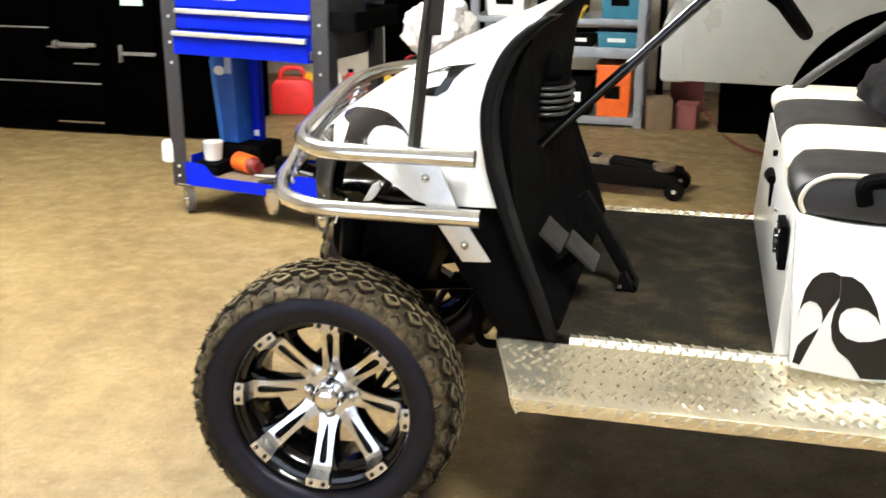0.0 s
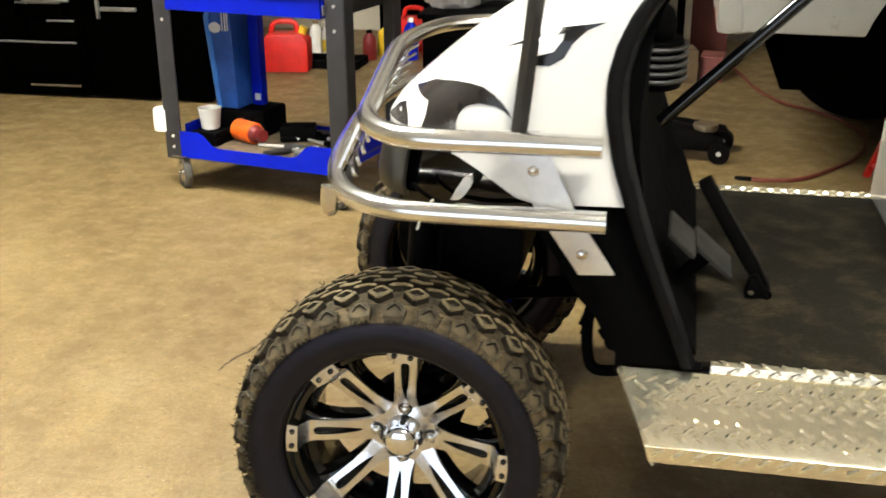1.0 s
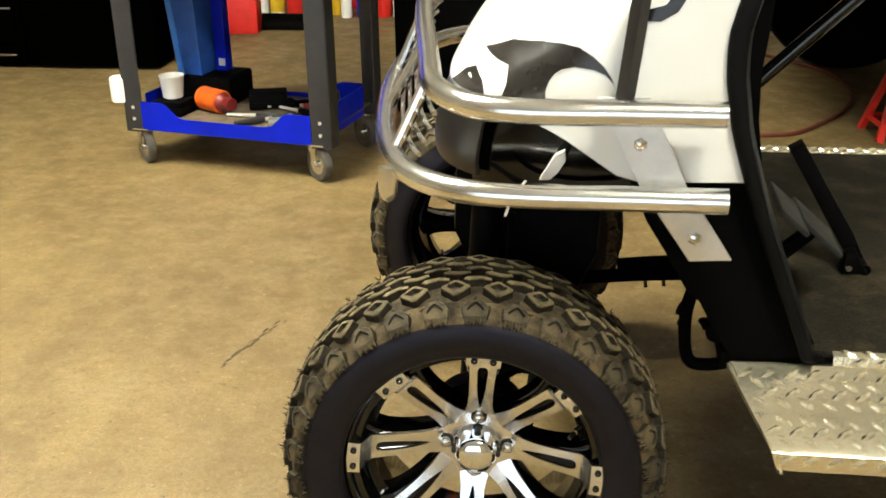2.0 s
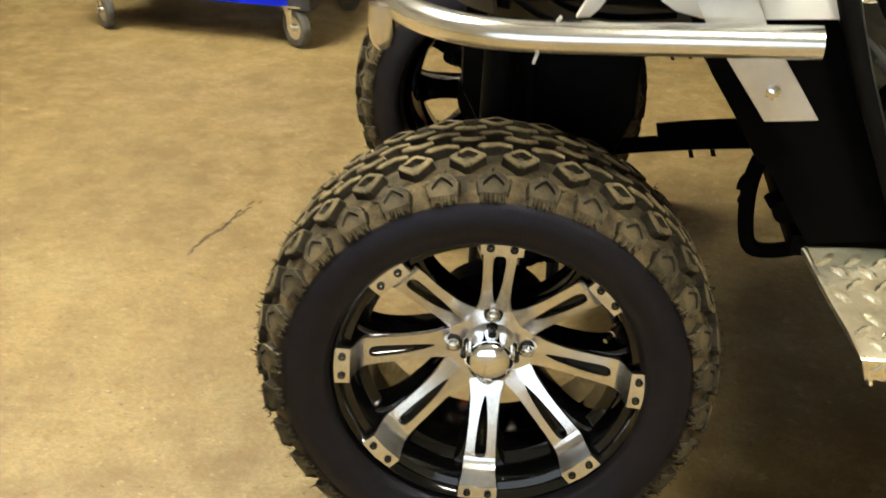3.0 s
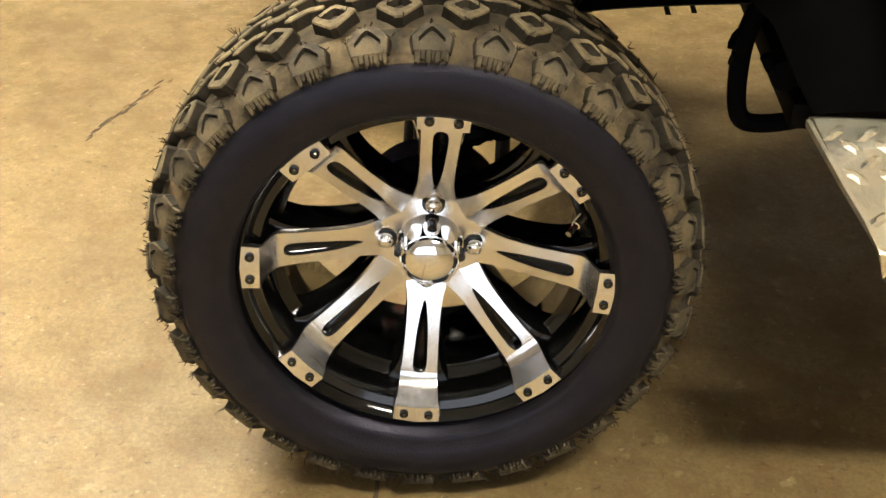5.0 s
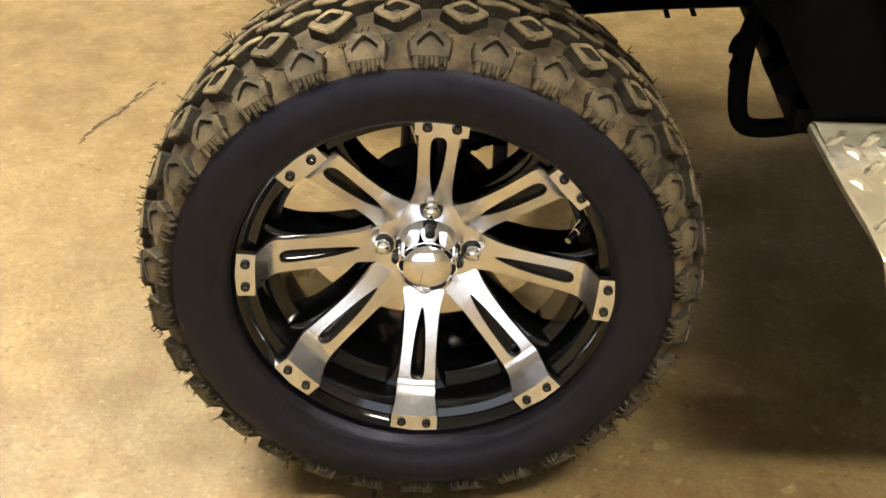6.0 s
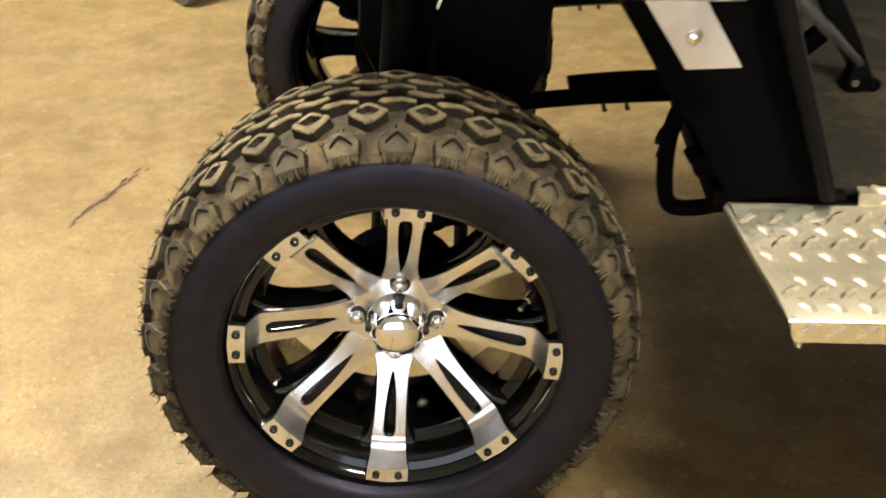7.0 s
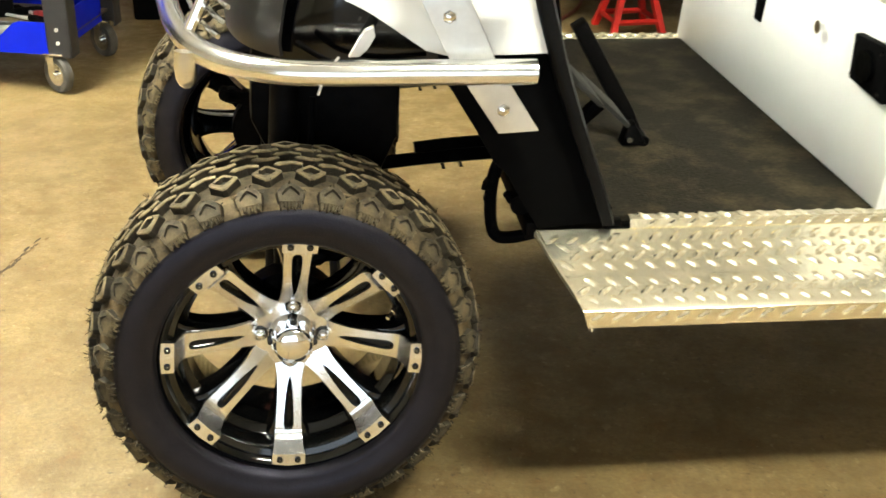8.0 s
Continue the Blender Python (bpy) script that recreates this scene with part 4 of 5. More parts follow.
board = diamond_plate([(0.0700, 0.4500), (0.0640, 0.4512), (0.0595, 0.4490), (0.0025, 0.4168), (-0.0060, 0.4142), (-0.0555, 0.3905), (-0.0590, 0.3878), (-0.0600, 0.3655)], 0.351, 1.55, 0.052, "running_board", "bright diamond plate running board")
bm = bmesh.new()
o = [(0.0630, 0.4505), (-0.002, 0.4165), (-0.0565, 0.3915), (-0.062, 0.358), (-0.058, 0.358), (-0.0525, 0.3868), (0.0, 0.4112), (0.0630, 0.4440)]
vs = []
for dx in (-0.0035, 0.0005):
    vs.append([bm.verts.new((0.350 + dx + 0.052 * (0.063 - y) / 0.123 + (0.009 if z < 0.36 else 0.0), y, z)) for y, z in o])
bm.faces.new(vs[0])
bm.faces.new(vs[1])
for k in range(8):
    bm.faces.new((vs[0][k], vs[0][(k + 1) % 8], vs[1][(k + 1) % 8], vs[1][k]))
part("end_plate", bm, PLATE, board)
diamond_plate([(0.0665, 0.4517), (0.0690, 0.4640), (0.0815, 0.4660)], 0.487, 1.55, 0.0, "near_sill", "bright diamond plate sill strip", True)
diamond_plate([(0.958, 0.4670), (1.000, 0.4670), (1.004, 0.44)], 0.40, 1.55, 0.0, "far_sill", "bright diamond plate sill strip", True)
part("rocker", boxed((0.45, 0.070, 0.40), (1.5, 0.088, 0.452), 0.003), BLACK_METAL, cart)
part("rocker", boxed((0.36, 0.955, 0.40), (1.5, 0.985, 0.452), 0.003), BLACK_METAL, cart)

# --- seat box and cushions ---
bm = plated([(0.851, 0.466), (0.860, 0.60), (0.870, 0.742), (0.90, 0.742), (0.885, 0.466)], "y", 0.075, 0.985, 0.003)
for v in bm.verts:
    v.co.x += 0.008 - 0.019 * (v.co.y - 0.075) / 0.91
part("seat_front_panel", bm, WHITE_PAINT, cart, "white seat box front panel")
bm = plated([(0.885, 0.462), (0.878, 0.60), (0.872, 0.73), (0.884, 0.745), (0.93, 0.733), (1.05, 0.725), (1.55, 0.73), (1.55, 0.45), (1.0, 0.449)], "y", 0.028, 0.078, 0.006)
body = part("seat_box_side", bm, WHITE_PAINT, cart, "white seat box side with black flame decals")
part("seat_box_side", plated([(0.885, 0.462), (0.872, 0.73), (0.93, 0.733), (1.55, 0.73), (1.55, 0.45)], "y", 0.985, 1.02, 0.006), WHITE_PAINT, cart)
part("seat_box_top", boxed((0.89, 0.07, 0.725), (1.5, 1.0, 0.745), 0.004), BLACK_PLASTIC, cart)


def flat_decal(name, outline, y):
    """A thin vinyl patch on the seat box's side."""
    return part(name, plated(outline, "y", y - 0.0012, y), DECAL, body, "black vinyl flame decal", smooth=None)


flat_decal("flame_decal", [(0.888, 0.544), (0.893, 0.58), (0.898, 0.612), (0.908, 0.634), (0.921, 0.646), (0.941, 0.649), (0.954, 0.643), (0.956, 0.604),
                           (0.942, 0.578), (0.931, 0.552), (0.932, 0.564), (0.928, 0.58), (0.919, 0.59), (0.908, 0.593), (0.899, 0.588), (0.893, 0.576)], 0.0275)
flat_decal("flame_tail_decal", [(0.889, 0.475), (0.895, 0.508), (0.906, 0.524), (0.928, 0.544), (0.902, 0.471)], 0.0275)
flat_decal("flame_decal", [(0.9545, 0.643), (0.972, 0.643), (0.992, 0.631), (1.007, 0.612), (1.019, 0.588), (1.028, 0.558), (1.019, 0.573), (1.004, 0.584),
                           (0.985, 0.588), (0.97, 0.584), (0.961, 0.574), (0.959, 0.558), (0.963, 0.541), (0.976, 0.529), (0.995, 0.524), (1.017, 0.527),
                           (1.06, 0.545), (1.07, 0.458), (1.006, 0.456), (0.983, 0.489), (0.963, 0.504), (0.951, 0.525), (0.947, 0.55), (0.949, 0.575), (0.9565, 0.6)], 0.0275)

# flames on the cowl
decal_on_cowl("flame_decal", [(0.159, 0.933), (0.191, 0.9465), (0.216, 0.9585), (0.249, 0.971), (0.308, 0.980), (0.282, 0.968), (0.262, 0.949), (0.250, 0.928), (0.230, 0.916),
                              (0.207, 0.916), (0.196, 0.924), (0.211, 0.929), (0.235, 0.936), (0.248, 0.953), (0.250, 0.962), (0.217, 0.955), (0.191, 0.943)], DECAL)
decal_on_cowl("headlight_flame_decal", [(0.003, 0.850), (0.045, 0.871), (0.085, 0.880), (0.112, 0.882), (0.133, 0.880), (0.150, 0.871), (0.163, 0.860), (0.174, 0.845), (0.180, 0.829),
                                        (0.176, 0.838), (0.166, 0.848), (0.152, 0.854), (0.128, 0.856), (0.112, 0.852), (0.103, 0.846), (0.096, 0.836), (0.092, 0.825),
                                        (0.092, 0.806), (0.063, 0.804), (0.032, 0.804), (0.040, 0.825), (0.042, 0.846)], DECAL_GREY)
decal_on_cowl("nose_flame_decal", [(-0.045, 0.802), (-0.022, 0.824), (-0.006, 0.832), (0.006, 0.822), (0.010, 0.806)], DECAL_GREY)

# --- striped seat cushion: panels of one rounded section, butted along y ---
SEAT = [(0.874, 0.741), (0.866, 0.755), (0.857, 0.775), (0.858, 0.792), (0.868, 0.806), (0.886, 0.815), (0.93, 0.819), (1.05, 0.818), (1.25, 0.814), (1.45, 0.812)]


def seat_panel(y_front, y_top, mat, label, ends=None):
    """One stripe: from y_front[0] to y_front[1] at the front's foot, and from y_top[0] to y_top[1] on the top."""
    bm = bmesh.new()
    rows, n = [], 10
    for i, (x, z) in enumerate(SEAT):
        t = min(1, i / 5.0) ** 1.3
        a, b = (p + (q - p) * t for p, q in zip(y_front, y_top))
        row = []
        for k in range(n + 1):
            u = k / n
            dip = 0.004 * (2 * u - 1) ** 6
            y = a + (b - a) * u
            edge = max(0.0, (0.10 - y) / 0.06) ** 2 * 0.012 + max(0.0, (y - 0.96) / 0.05) ** 2 * 0.014
            row.append(bm.verts.new((x + (dip + edge if i < 6 else 0), y, z - (dip + edge if i > 2 else 0))))
        rows.append(row)
    for a, b in zip(rows, rows[1:]):
        for k in range(n):
            bm.faces.new((a[k], a[k + 1], b[k + 1], b[k]))
    bmesh.ops.recalc_face_normals(bm, faces=bm.faces)
    r = bmesh.ops.extrude_face_region(bm, geom=list(bm.faces))
    for v in r["geom"]:
        if isinstance(v, bmesh.types.BMVert):
            v.co += Vector((0.012, 0, -0.012))
    return bm


seat = part("seat_cushion", plated([(0.885, 0.746), (0.874, 0.775), (0.886, 0.80), (1.45, 0.797), (1.45, 0.746)], "y", 0.062, 0.99, 0.004), VINYL_BLACK, cart,
            "striped cream and black vinyl seat cushion")
for f, t, mat, lab in (((0.90, 1.0), (0.79, 1.0), VINYL_WHITE, "cream vinyl stripe"), ((0.46, 0.90), (0.49, 0.79), VINYL_BLACK, "black vinyl stripe"),
                       ((0.13, 0.46), (0.257, 0.49), VINYL_WHITE, "cream vinyl stripe"), ((0.055, 0.13), (0.055, 0.257), VINYL_BLACK, "black vinyl stripe")):
    part("stripe_panel", seat_panel(f, t, mat, lab), mat, seat, lab, smooth=50)
part("end_panel", plated([(0.89, 0.744), (0.879, 0.765), (0.888, 0.79), (0.912, 0.806), (0.95, 0.811), (1.45, 0.806), (1.45, 0.742), (1.0, 0.735)], "y", 0.046, 0.056, 0.003), VINYL_BLACK, seat)
pipe = smooth_path([(0.884, 0.048, 0.745), (0.876, 0.046, 0.768), (0.888, 0.046, 0.794), (0.914, 0.046, 0.810), (0.95, 0.046, 0.815), (1.1, 0.046, 0.815), (1.45, 0.046, 0.81)])
part("piping", tube(bmesh.new(), pipe, 0.0045, 8), VINYL_WHITE, seat, "cream piping")
part("armrest", tube(bmesh.new(), smooth_path([(0.98, 0.035, 0.77), (0.975, 0.033, 0.80), (0.995, 0.032, 0.812), (1.06, 0.032, 0.815), (1.2, 0.034, 0.82)]), 0.014, 10), BLACK_PLASTIC, cart)
part("hip_rail", tube(bmesh.new(), smooth_path([(0.90, 0.93, 0.80), (0.955, 0.91, 0.858), (1.095, 0.90, 0.97), (1.25, 0.90, 1.09), (1.32, 0.90, 1.13)]), 0.0115, 12), RAIL, cart, "grey steel hip rail")
bm = bmesh.new()
bmesh.ops.create_icosphere(bm, subdivisions=4, radius=1)
for v in bm.verts:
    k = 1 + 0.16 * noise.noise(v.co * 2.2) + 0.07 * noise.noise(v.co * 6)
    v.co = Vector((1.20 + 0.17 * k * v.co.x, 0.62 + 0.36 * k * v.co.y, 0.865 + max(-0.052, 0.075 * k * v.co.z)))
alone("folded_jacket", bm, CLOTH, "crumpled black jacket lying on the striped seat", "jacket", smooth=60)

# latch, receptacle and screw on the seat box front
latch = part("latch", boxed((0.853, 0.585, 0.605), (0.866, 0.615, 0.68), 0.004), BLACK_PLASTIC, cart)
part("latch_handle", tube(bmesh.new(), [(0.855, 0.56, 0.673), (0.848, 0.60, 0.675), (0.855, 0.64, 0.673)], 0.010, 10), BLACK_PLASTIC, latch)
socket = part("charger_receptacle", plated([(0.115, 0.615), (0.222, 0.622), (0.228, 0.69), (0.125, 0.695)], "x", 0.853, 0.868, 0.003), BLACK_PLASTIC, cart, "black square charger receptacle")
bm = bmesh.new()
tube(bm, [(0.856, 0.172, 0.655), (0.846, 0.172, 0.655)], 0.024, 20)
part("receptacle_cap", bm, BLACK_GLOSS, socket)
for y, z in ((0.126, 0.626), (0.214, 0.631), (0.217, 0.681), (0.134, 0.685)):
    part("screw", tube(bmesh.new(), [(0.8535, y, z), (0.8505, y, z)], 0.004, 8), CHROME, socket)
part("body_screw", tube(bmesh.new(), [(0.862, 0.35, 0.664), (0.853, 0.35, 0.664), (0.851, 0.35, 0.664)], [0.006, 0.006, 0.011], 10), CHROME, cart)
part("body_screw", tube(bmesh.new(), [(0.866, 0.62, 0.72), (0.855, 0.62, 0.72)], 0.007, 10), BLACK_PLASTIC, cart)

# --- steering column and wheel, windscreen strut, dash vent, pedals ---
column = part("steering_column", tube(bmesh.new(), [(0.385, 0.30, 0.782), (0.405, 0.30, 0.802), (0.68, 0.30, 1.073), (0.74, 0.30, 1.13)], 0.0108, 14), BLACK_GLOSS, cart, "glossy black steering column")
hubp = Vector((0.742, 0.30, 1.132))
ring = [hubp + Vector((-0.62 * math.cos(q) * 0.165, math.sin(q) * 0.165, 0.785 * math.cos(q) * 0.165)) for q in (2 * math.pi * k / 48 for k in range(49))]
part("steering_wheel", tube(bmesh.new(), [p + Vector((0.03, 0, 0.02)) for p in ring], 0.0135, 10, False), BLACK_PLASTIC, column)
for q in (0.5, 2.6, 4.7):
    e = hubp + Vector((0.03 - 0.62 * math.cos(q) * 0.165, math.sin(q) * 0.165, 0.02 + 0.785 * math.cos(q) * 0.165))
    part("steering_spoke", tube(bmesh.new(), [hubp, e], 0.009, 8), BLACK_PLASTIC, column)
strut = part("windscreen_strut", tube(bmesh.new(), [(0.189, 0.038, 0.81), (0.212, 0.038, 1.012), (0.2225, 0.038, 1.09), (0.256, 0.038, 1.4)], 0.0118, 4), GREY_PLASTIC, cart, "black square-tube windscreen strut")
part("strut_sleeve", tube(bmesh.new(), [(0.2225, 0.042, 1.030), (0.2285, 0.042, 1.085), (0.262, 0.042, 1.4)], 0.0185, 4), GREY_PLASTIC, strut)
part("strut_foot", boxed((0.172, 0.025, 0.803), (0.208, 0.053, 0.812), 0.002), BLACK_METAL, strut)
pod = [(0.368 + 0.048 * math.cos(q), 0.50 + 0.068 * math.sin(q)) for q in (2 * math.pi * k / 28 for k in range(28))]
vent = part("dash_vent", plated(pod, "z", 0.800, 0.885, 0.006), BLACK_PLASTIC, cart, "round ribbed black dash pod", smooth=40)
for k in range(5):
    z = 0.818 + 0.0140 * k
    arc = [(0.369 + 0.052 * math.cos(q), 0.50 + 0.072 * math.sin(q), z) for q in (-1.9 + 2.6 * m / 12 for m in range(13))]
    part("rib", tube(bmesh.new(), arc, 0.0044, 6), TRIM_RIB, vent)
bm = bmesh.new()
bmesh.ops.create_icosphere(bm, subdivisions=3, radius=1)
for v in bm.verts:
    v.co = Vector((0.372 + 0.030 * v.co.x, 0.50 + 0.045 * v.co.y, 0.908 + 0.040 * v.co.z))
part("dash_knob", bm, BLACK_PLASTIC, vent, "round black dash knob", smooth=60)
gas = part("accelerator_pedal", plated([(0.593, 0.467), (0.574, 0.467), (0.545, 0.506), (0.455, 0.656), (0.476, 0.669), (0.568, 0.520)], "y", 0.370, 0.402, 0.003), BLACK_METAL, cart)
part("pedal_bracket", plated([(0.546, 0.467), (0.588, 0.467), (0.566, 0.506), (0.553, 0.500)], "y", 0.340, 0.368, 0.003), BLACK_METAL, gas)
part("pedal_hinge", tube(bmesh.new(), [(0.583, 0.342, 0.474), (0.583, 0.402, 0.474)], 0.009, 10), BLACK_METAL, gas)
part("pedal_pin", tube(bmesh.new(), [(0.556, 0.332, 0.480), (0.556, 0.340, 0.480)], 0.005, 8), CHROME, gas)
brake = part("brake_pedal", boxed((-0.039, -0.052, -0.004), (0.039, 0.052, 0.003), 0.002, pose(0.484, 0.258, 0.578, 0, 41.6, 0)), PEDAL, cart, "worn grey brake pedal")
part("park_brake_pad", boxed((-0.027, -0.060, -0.004), (0.027, 0.060, 0.003), 0.002, pose(0.432, 0.208, 0.624, 0, 41.6, 0)), PEDAL, brake)
part("brake_arm", tube(bmesh.new(), [(0.475, 0.25, 0.575), (0.43, 0.25, 0.53), (0.42, 0.25, 0.47)], 0.013, 8), BLACK_METAL, brake)
part("bolt_plate", boxed((0.452, 0.068, 0.4540), (0.474, 0.081, 0.4640), 0.002), BLACK_METAL, cart)

# odds and ends of the front chassis
part("fog_lamp", plated([(0.086, 0.711), (0.096, 0.728), (0.106, 0.745), (0.118, 0.751), (0.120, 0.738), (0.110, 0.721), (0.100, 0.712)], "y", 0.050, 0.062, 0.001), WHITE_PLASTIC, cart, "white lamp under the cowl", smooth=20)
part("wire_loom", tube(bmesh.new(), smooth_path([(0.02, 0.085, 0.722), (0.06, 0.075, 0.700), (0.12, 0.06, 0.690), (0.19, 0.055, 0.695)]), 0.004, 8), BLACK_PLASTIC, cart)
part("tie_rod", tube(bmesh.new(), [(0.07, 0.17, 0.27), (0.07, 0.87, 0.27)], 0.009, 10), BLACK_METAL, cart)
part("brake_cable", tube(bmesh.new(), smooth_path([(0.04, 0.22, 0.60), (0.035, 0.20, 0.50), (0.05, 0.19, 0.42), (0.03, 0.18, 0.33)]), 0.005, 8), BLACK_PLASTIC, cart)
part("shock", tube(bmesh.new(), [(-0.02, 0.21, 0.30), (0.0, 0.24, 0.62)], 0.022, 14), BLACK_METAL, cart)
for k, (a, b) in enumerate((((0.046, 0.004, 0.678), (0.050, 0.002, 0.690)), ((0.072, -0.002, 0.728), (0.068, 0.0, 0.722)))):
    part("wire_end", tube(bmesh.new(), [a, b], 0.0017, 6), WHITE_PLASTIC, guard)

# ---------------- tool cart ----------------
tc = thing("tool_cart", -0.99, 2.26, 0, "blue steel tool cart with charcoal posts on casters", "tool cart", turn=-12)


def tpart(name, bm, mat, parent=None, label=""):
    return part(name, bm, mat, parent or tc, label, local=True)


def post_mesh(x, y, sx, sy):
    """An angle-section post with bolt heads."""
    bm = bmesh.new()
    box(bm, (x - 0.034, y - 0.003, 0.115), (x + 0.034, y + 0.003, 1.02), 0.001)
    box(bm, (x + sx * 0.034 - 0.003, min(y, y + sy * 0.06), 0.115), (x + sx * 0.034 + 0.003, max(y, y + sy * 0.06), 1.02), 0.001)
    return bm


for x, sx in ((-0.345, -1), (0.345, 1)):
    for y, sy in ((-0.215, 1), (0.2, -1)):
        post = tpart("post", post_mesh(x, y, sx, sy), POST)
        if y < 0:
            for z in (0.16, 0.20, 0.62, 0.70, 0.80):
                part("post_bolt", tube(bmesh.new(), [(x, y - 0.003, z), (x, y - 0.006, z)], 0.006, 8), BRUSHED, post, local=True)
        cx, cy = x * 0.94, y * 0.9
        c = tpart("caster", boxed((cx - 0.03, cy - 0.03, 0.122), (cx + 0.03, cy + 0.03, 0.128), 0.001), CHROME, label="swivel caster with pale tyre")
        swivel = Matrix.Translation((cx, cy, 0)) @ Matrix.Rotation(radians(52 if x < 0 else 60), 4, "Z") @ Matrix.Translation((-cx, -cy, 0))
        for s in (-1, 1):
            bm = plated([(cy - 0.012, 0.1215), (cy + 0.026, 0.1215), (cy + 0.012, 0.05), (cy - 0.006, 0.045)], "x", cx + s * 0.021 - 0.0015, cx + s * 0.021 + 0.0015)
            bm.transform(swivel)
            part("fork", bm, CHROME, c, local=True)
        bm = bmesh.new()
        prof = [(0.035, -0.013), (0.052, -0.014), (0.057, -0.009), (0.058, 0.0), (0.057, 0.009), (0.052, 0.014), (0.035, 0.013)]
        rings = [[bm.verts.new((cx + w, cy + r * math.sin(q), 0.0585 + r * math.cos(q))) for q in (2 * math.pi * k / 32 for k in range(32))] for r, w in prof]
        for r0, r1 in zip(rings, rings[1:] + rings[:1]):
            for k in range(32):
                bm.faces.new((r0[k], r0[(k + 1) % 32], r1[(k + 1) % 32], r1[k]))
        bm.transform(swivel)
        part("caster_tyre", bm, CASTER, c, local=True)
        bm = bmesh.new()
        tube(bm, [(cx - 0.012, cy, 0.0585), (cx + 0.012, cy, 0.0585)], 0.036, 24)
        tube(bm, [(cx - 0.024, cy, 0.0585), (cx + 0.024, cy, 0.0585)], 0.010, 12)
        bm.transform(swivel)
        part("caster_hub", bm, CHROME, c, local=True)
tpart("lower_tray", boxed((-0.34, -0.212, 0.150), (0.34, 0.2, 0.158), 0.001), RUSTY, label="dirty brown lower tray floor")
for y0, y1 in ((-0.222, -0.2195), (0.204, 0.207)):
    tpart("tray_lip", plated([(-0.312, 0.125), (0.312, 0.125), (0.312, 0.222), (0.235, 0.222), (0.215, 0.215), (0.175, 0.178), (0.15, 0.172), (-0.15, 0.172), (-0.175, 0.178),
                              (-0.215, 0.215), (-0.235, 0.222), (-0.312, 0.222)], "y", y0, y1), BLUE)
for x in (-0.338, 0.338):
    tpart("side_panel", boxed((x - 0.002, -0.15, 0.13), (x + 0.002, 0.14, 0.23)), BLUE)
tpart("drawer_box", boxed((-0.312, -0.2, 0.655), (0.312, 0.2, 1.0), 0.004), BLUE)
tpart("side_sheet", boxed((-0.342, -0.15, 0.66), (-0.337, 0.14, 1.0)), POST)
tpart("side_sheet", boxed((0.337, -0.15, 0.66), (0.342, 0.14, 1.0)), POST)
tpart("top_tray", boxed((-0.36, -0.24, 1.0), (0.36, 0.24, 1.06), 0.008), BLUE)
for z0, z1, dy in ((0.66, 0.752, -0.028), (0.758, 0.835, 0.0), (0.841, 0.99, 0.0)):
    dr = tpart("drawer", boxed((-0.308, -0.216 + dy, z0), (0.308, -0.201 + dy, z1), 0.003), BLUE)
    if z1 < 0.9:
        part("drawer_pull", boxed((-0.306, -0.232 + dy, z1 - 0.020), (0.306, -0.214 + dy, z1 - 0.002), 0.005), BRUSHED, dr, "aluminium drawer pull", local=True)
        part("side_runner", boxed((0.303, -0.2 + dy, z0 + 0.01), (0.309, -0.1, z0 + 0.04)), BRUSHED, dr, local=True)
    else:
        part("badge", boxed((-0.24, -0.218, 0.872), (-0.02, -0.2155, 0.905)), WHITE_PLASTIC, dr, "plain white badge bar", local=True)
for x, y, nm in ((0.40, -0.05, "side_basket"),):
    b = tpart(nm, boxed((x - 0.05, y - 0.15, 0.78), (x + 0.09, y + 0.17, 0.79)), BLACK_PLASTIC)
    for lo, hi in (((x - 0.05, y - 0.155, 0.78), (x + 0.09, y - 0.15, 0.85)), ((x + 0.087, y - 0.15, 0.78), (x + 0.092, y + 0.17, 0.85)), ((x - 0.05, y + 0.168, 0.78), (x + 0.09, y + 0.173, 0.85))):
        part("basket_side", boxed(lo, hi), BLACK_PLASTIC, b, local=True)


def in_cart(x, y, z=0.0):
    p = PLACED[tc] @ Vector((x, y, z))
    return (p.x, p.y, p.z)


# things in the tray
case = thing("tool_case", *in_cart(-0.245, 0.06, 0.262), "blue plastic power tool case leaning in the tray", "case", turn=-12)
part("case_body", plated([(-0.030, 0.0), (0.042, 0.0), (0.030, 0.375), (-0.05, 0.375), (-0.066, 0.34)], "y", -0.06, 0.06, 0.01), BLUE_CASE, case, local=True)
part("case_rim", plated([(-0.050, 0.0), (-0.028, 0.0), (-0.062, 0.338), (-0.046, 0.375), (-0.066, 0.375), (-0.084, 0.338)], "y", -0.064, 0.064, 0.003), BLUE_LIGHT, case, "light blue case rim", local=True)
part("case_badge", tube(bmesh.new(), [(-0.036, -0.061, 0.300), (-0.036, -0.0645, 0.300)], 0.026, 20, squash=0.75), WHITE_PLASTIC, case, "plain white oval badge", local=True)
for x in (0.0, 0.012, 0.022):
    part("case_clip", boxed((x - 0.003 - 0.002, -0.064, 0.29), (x + 0.001 - 0.002, -0.060, 0.36)), WHITE_PLASTIC, case, local=True)
panel = thing("metal_ramp", *in_cart(-0.178, 0.11, 0.262), "blue steel panel standing in the tray", "panel", turn=-12)
part("panel_sheet", boxed((-0.022, -0.02, 0), (0.022, 0.02, 0.388), 0.003), BLUE, panel, local=True)
part("panel_foot", boxed((-0.006, -0.026, 0.02), (0.018, -0.021, 0.045), 0.002), WHITE_PLASTIC, panel, local=True)
bm = bmesh.new()
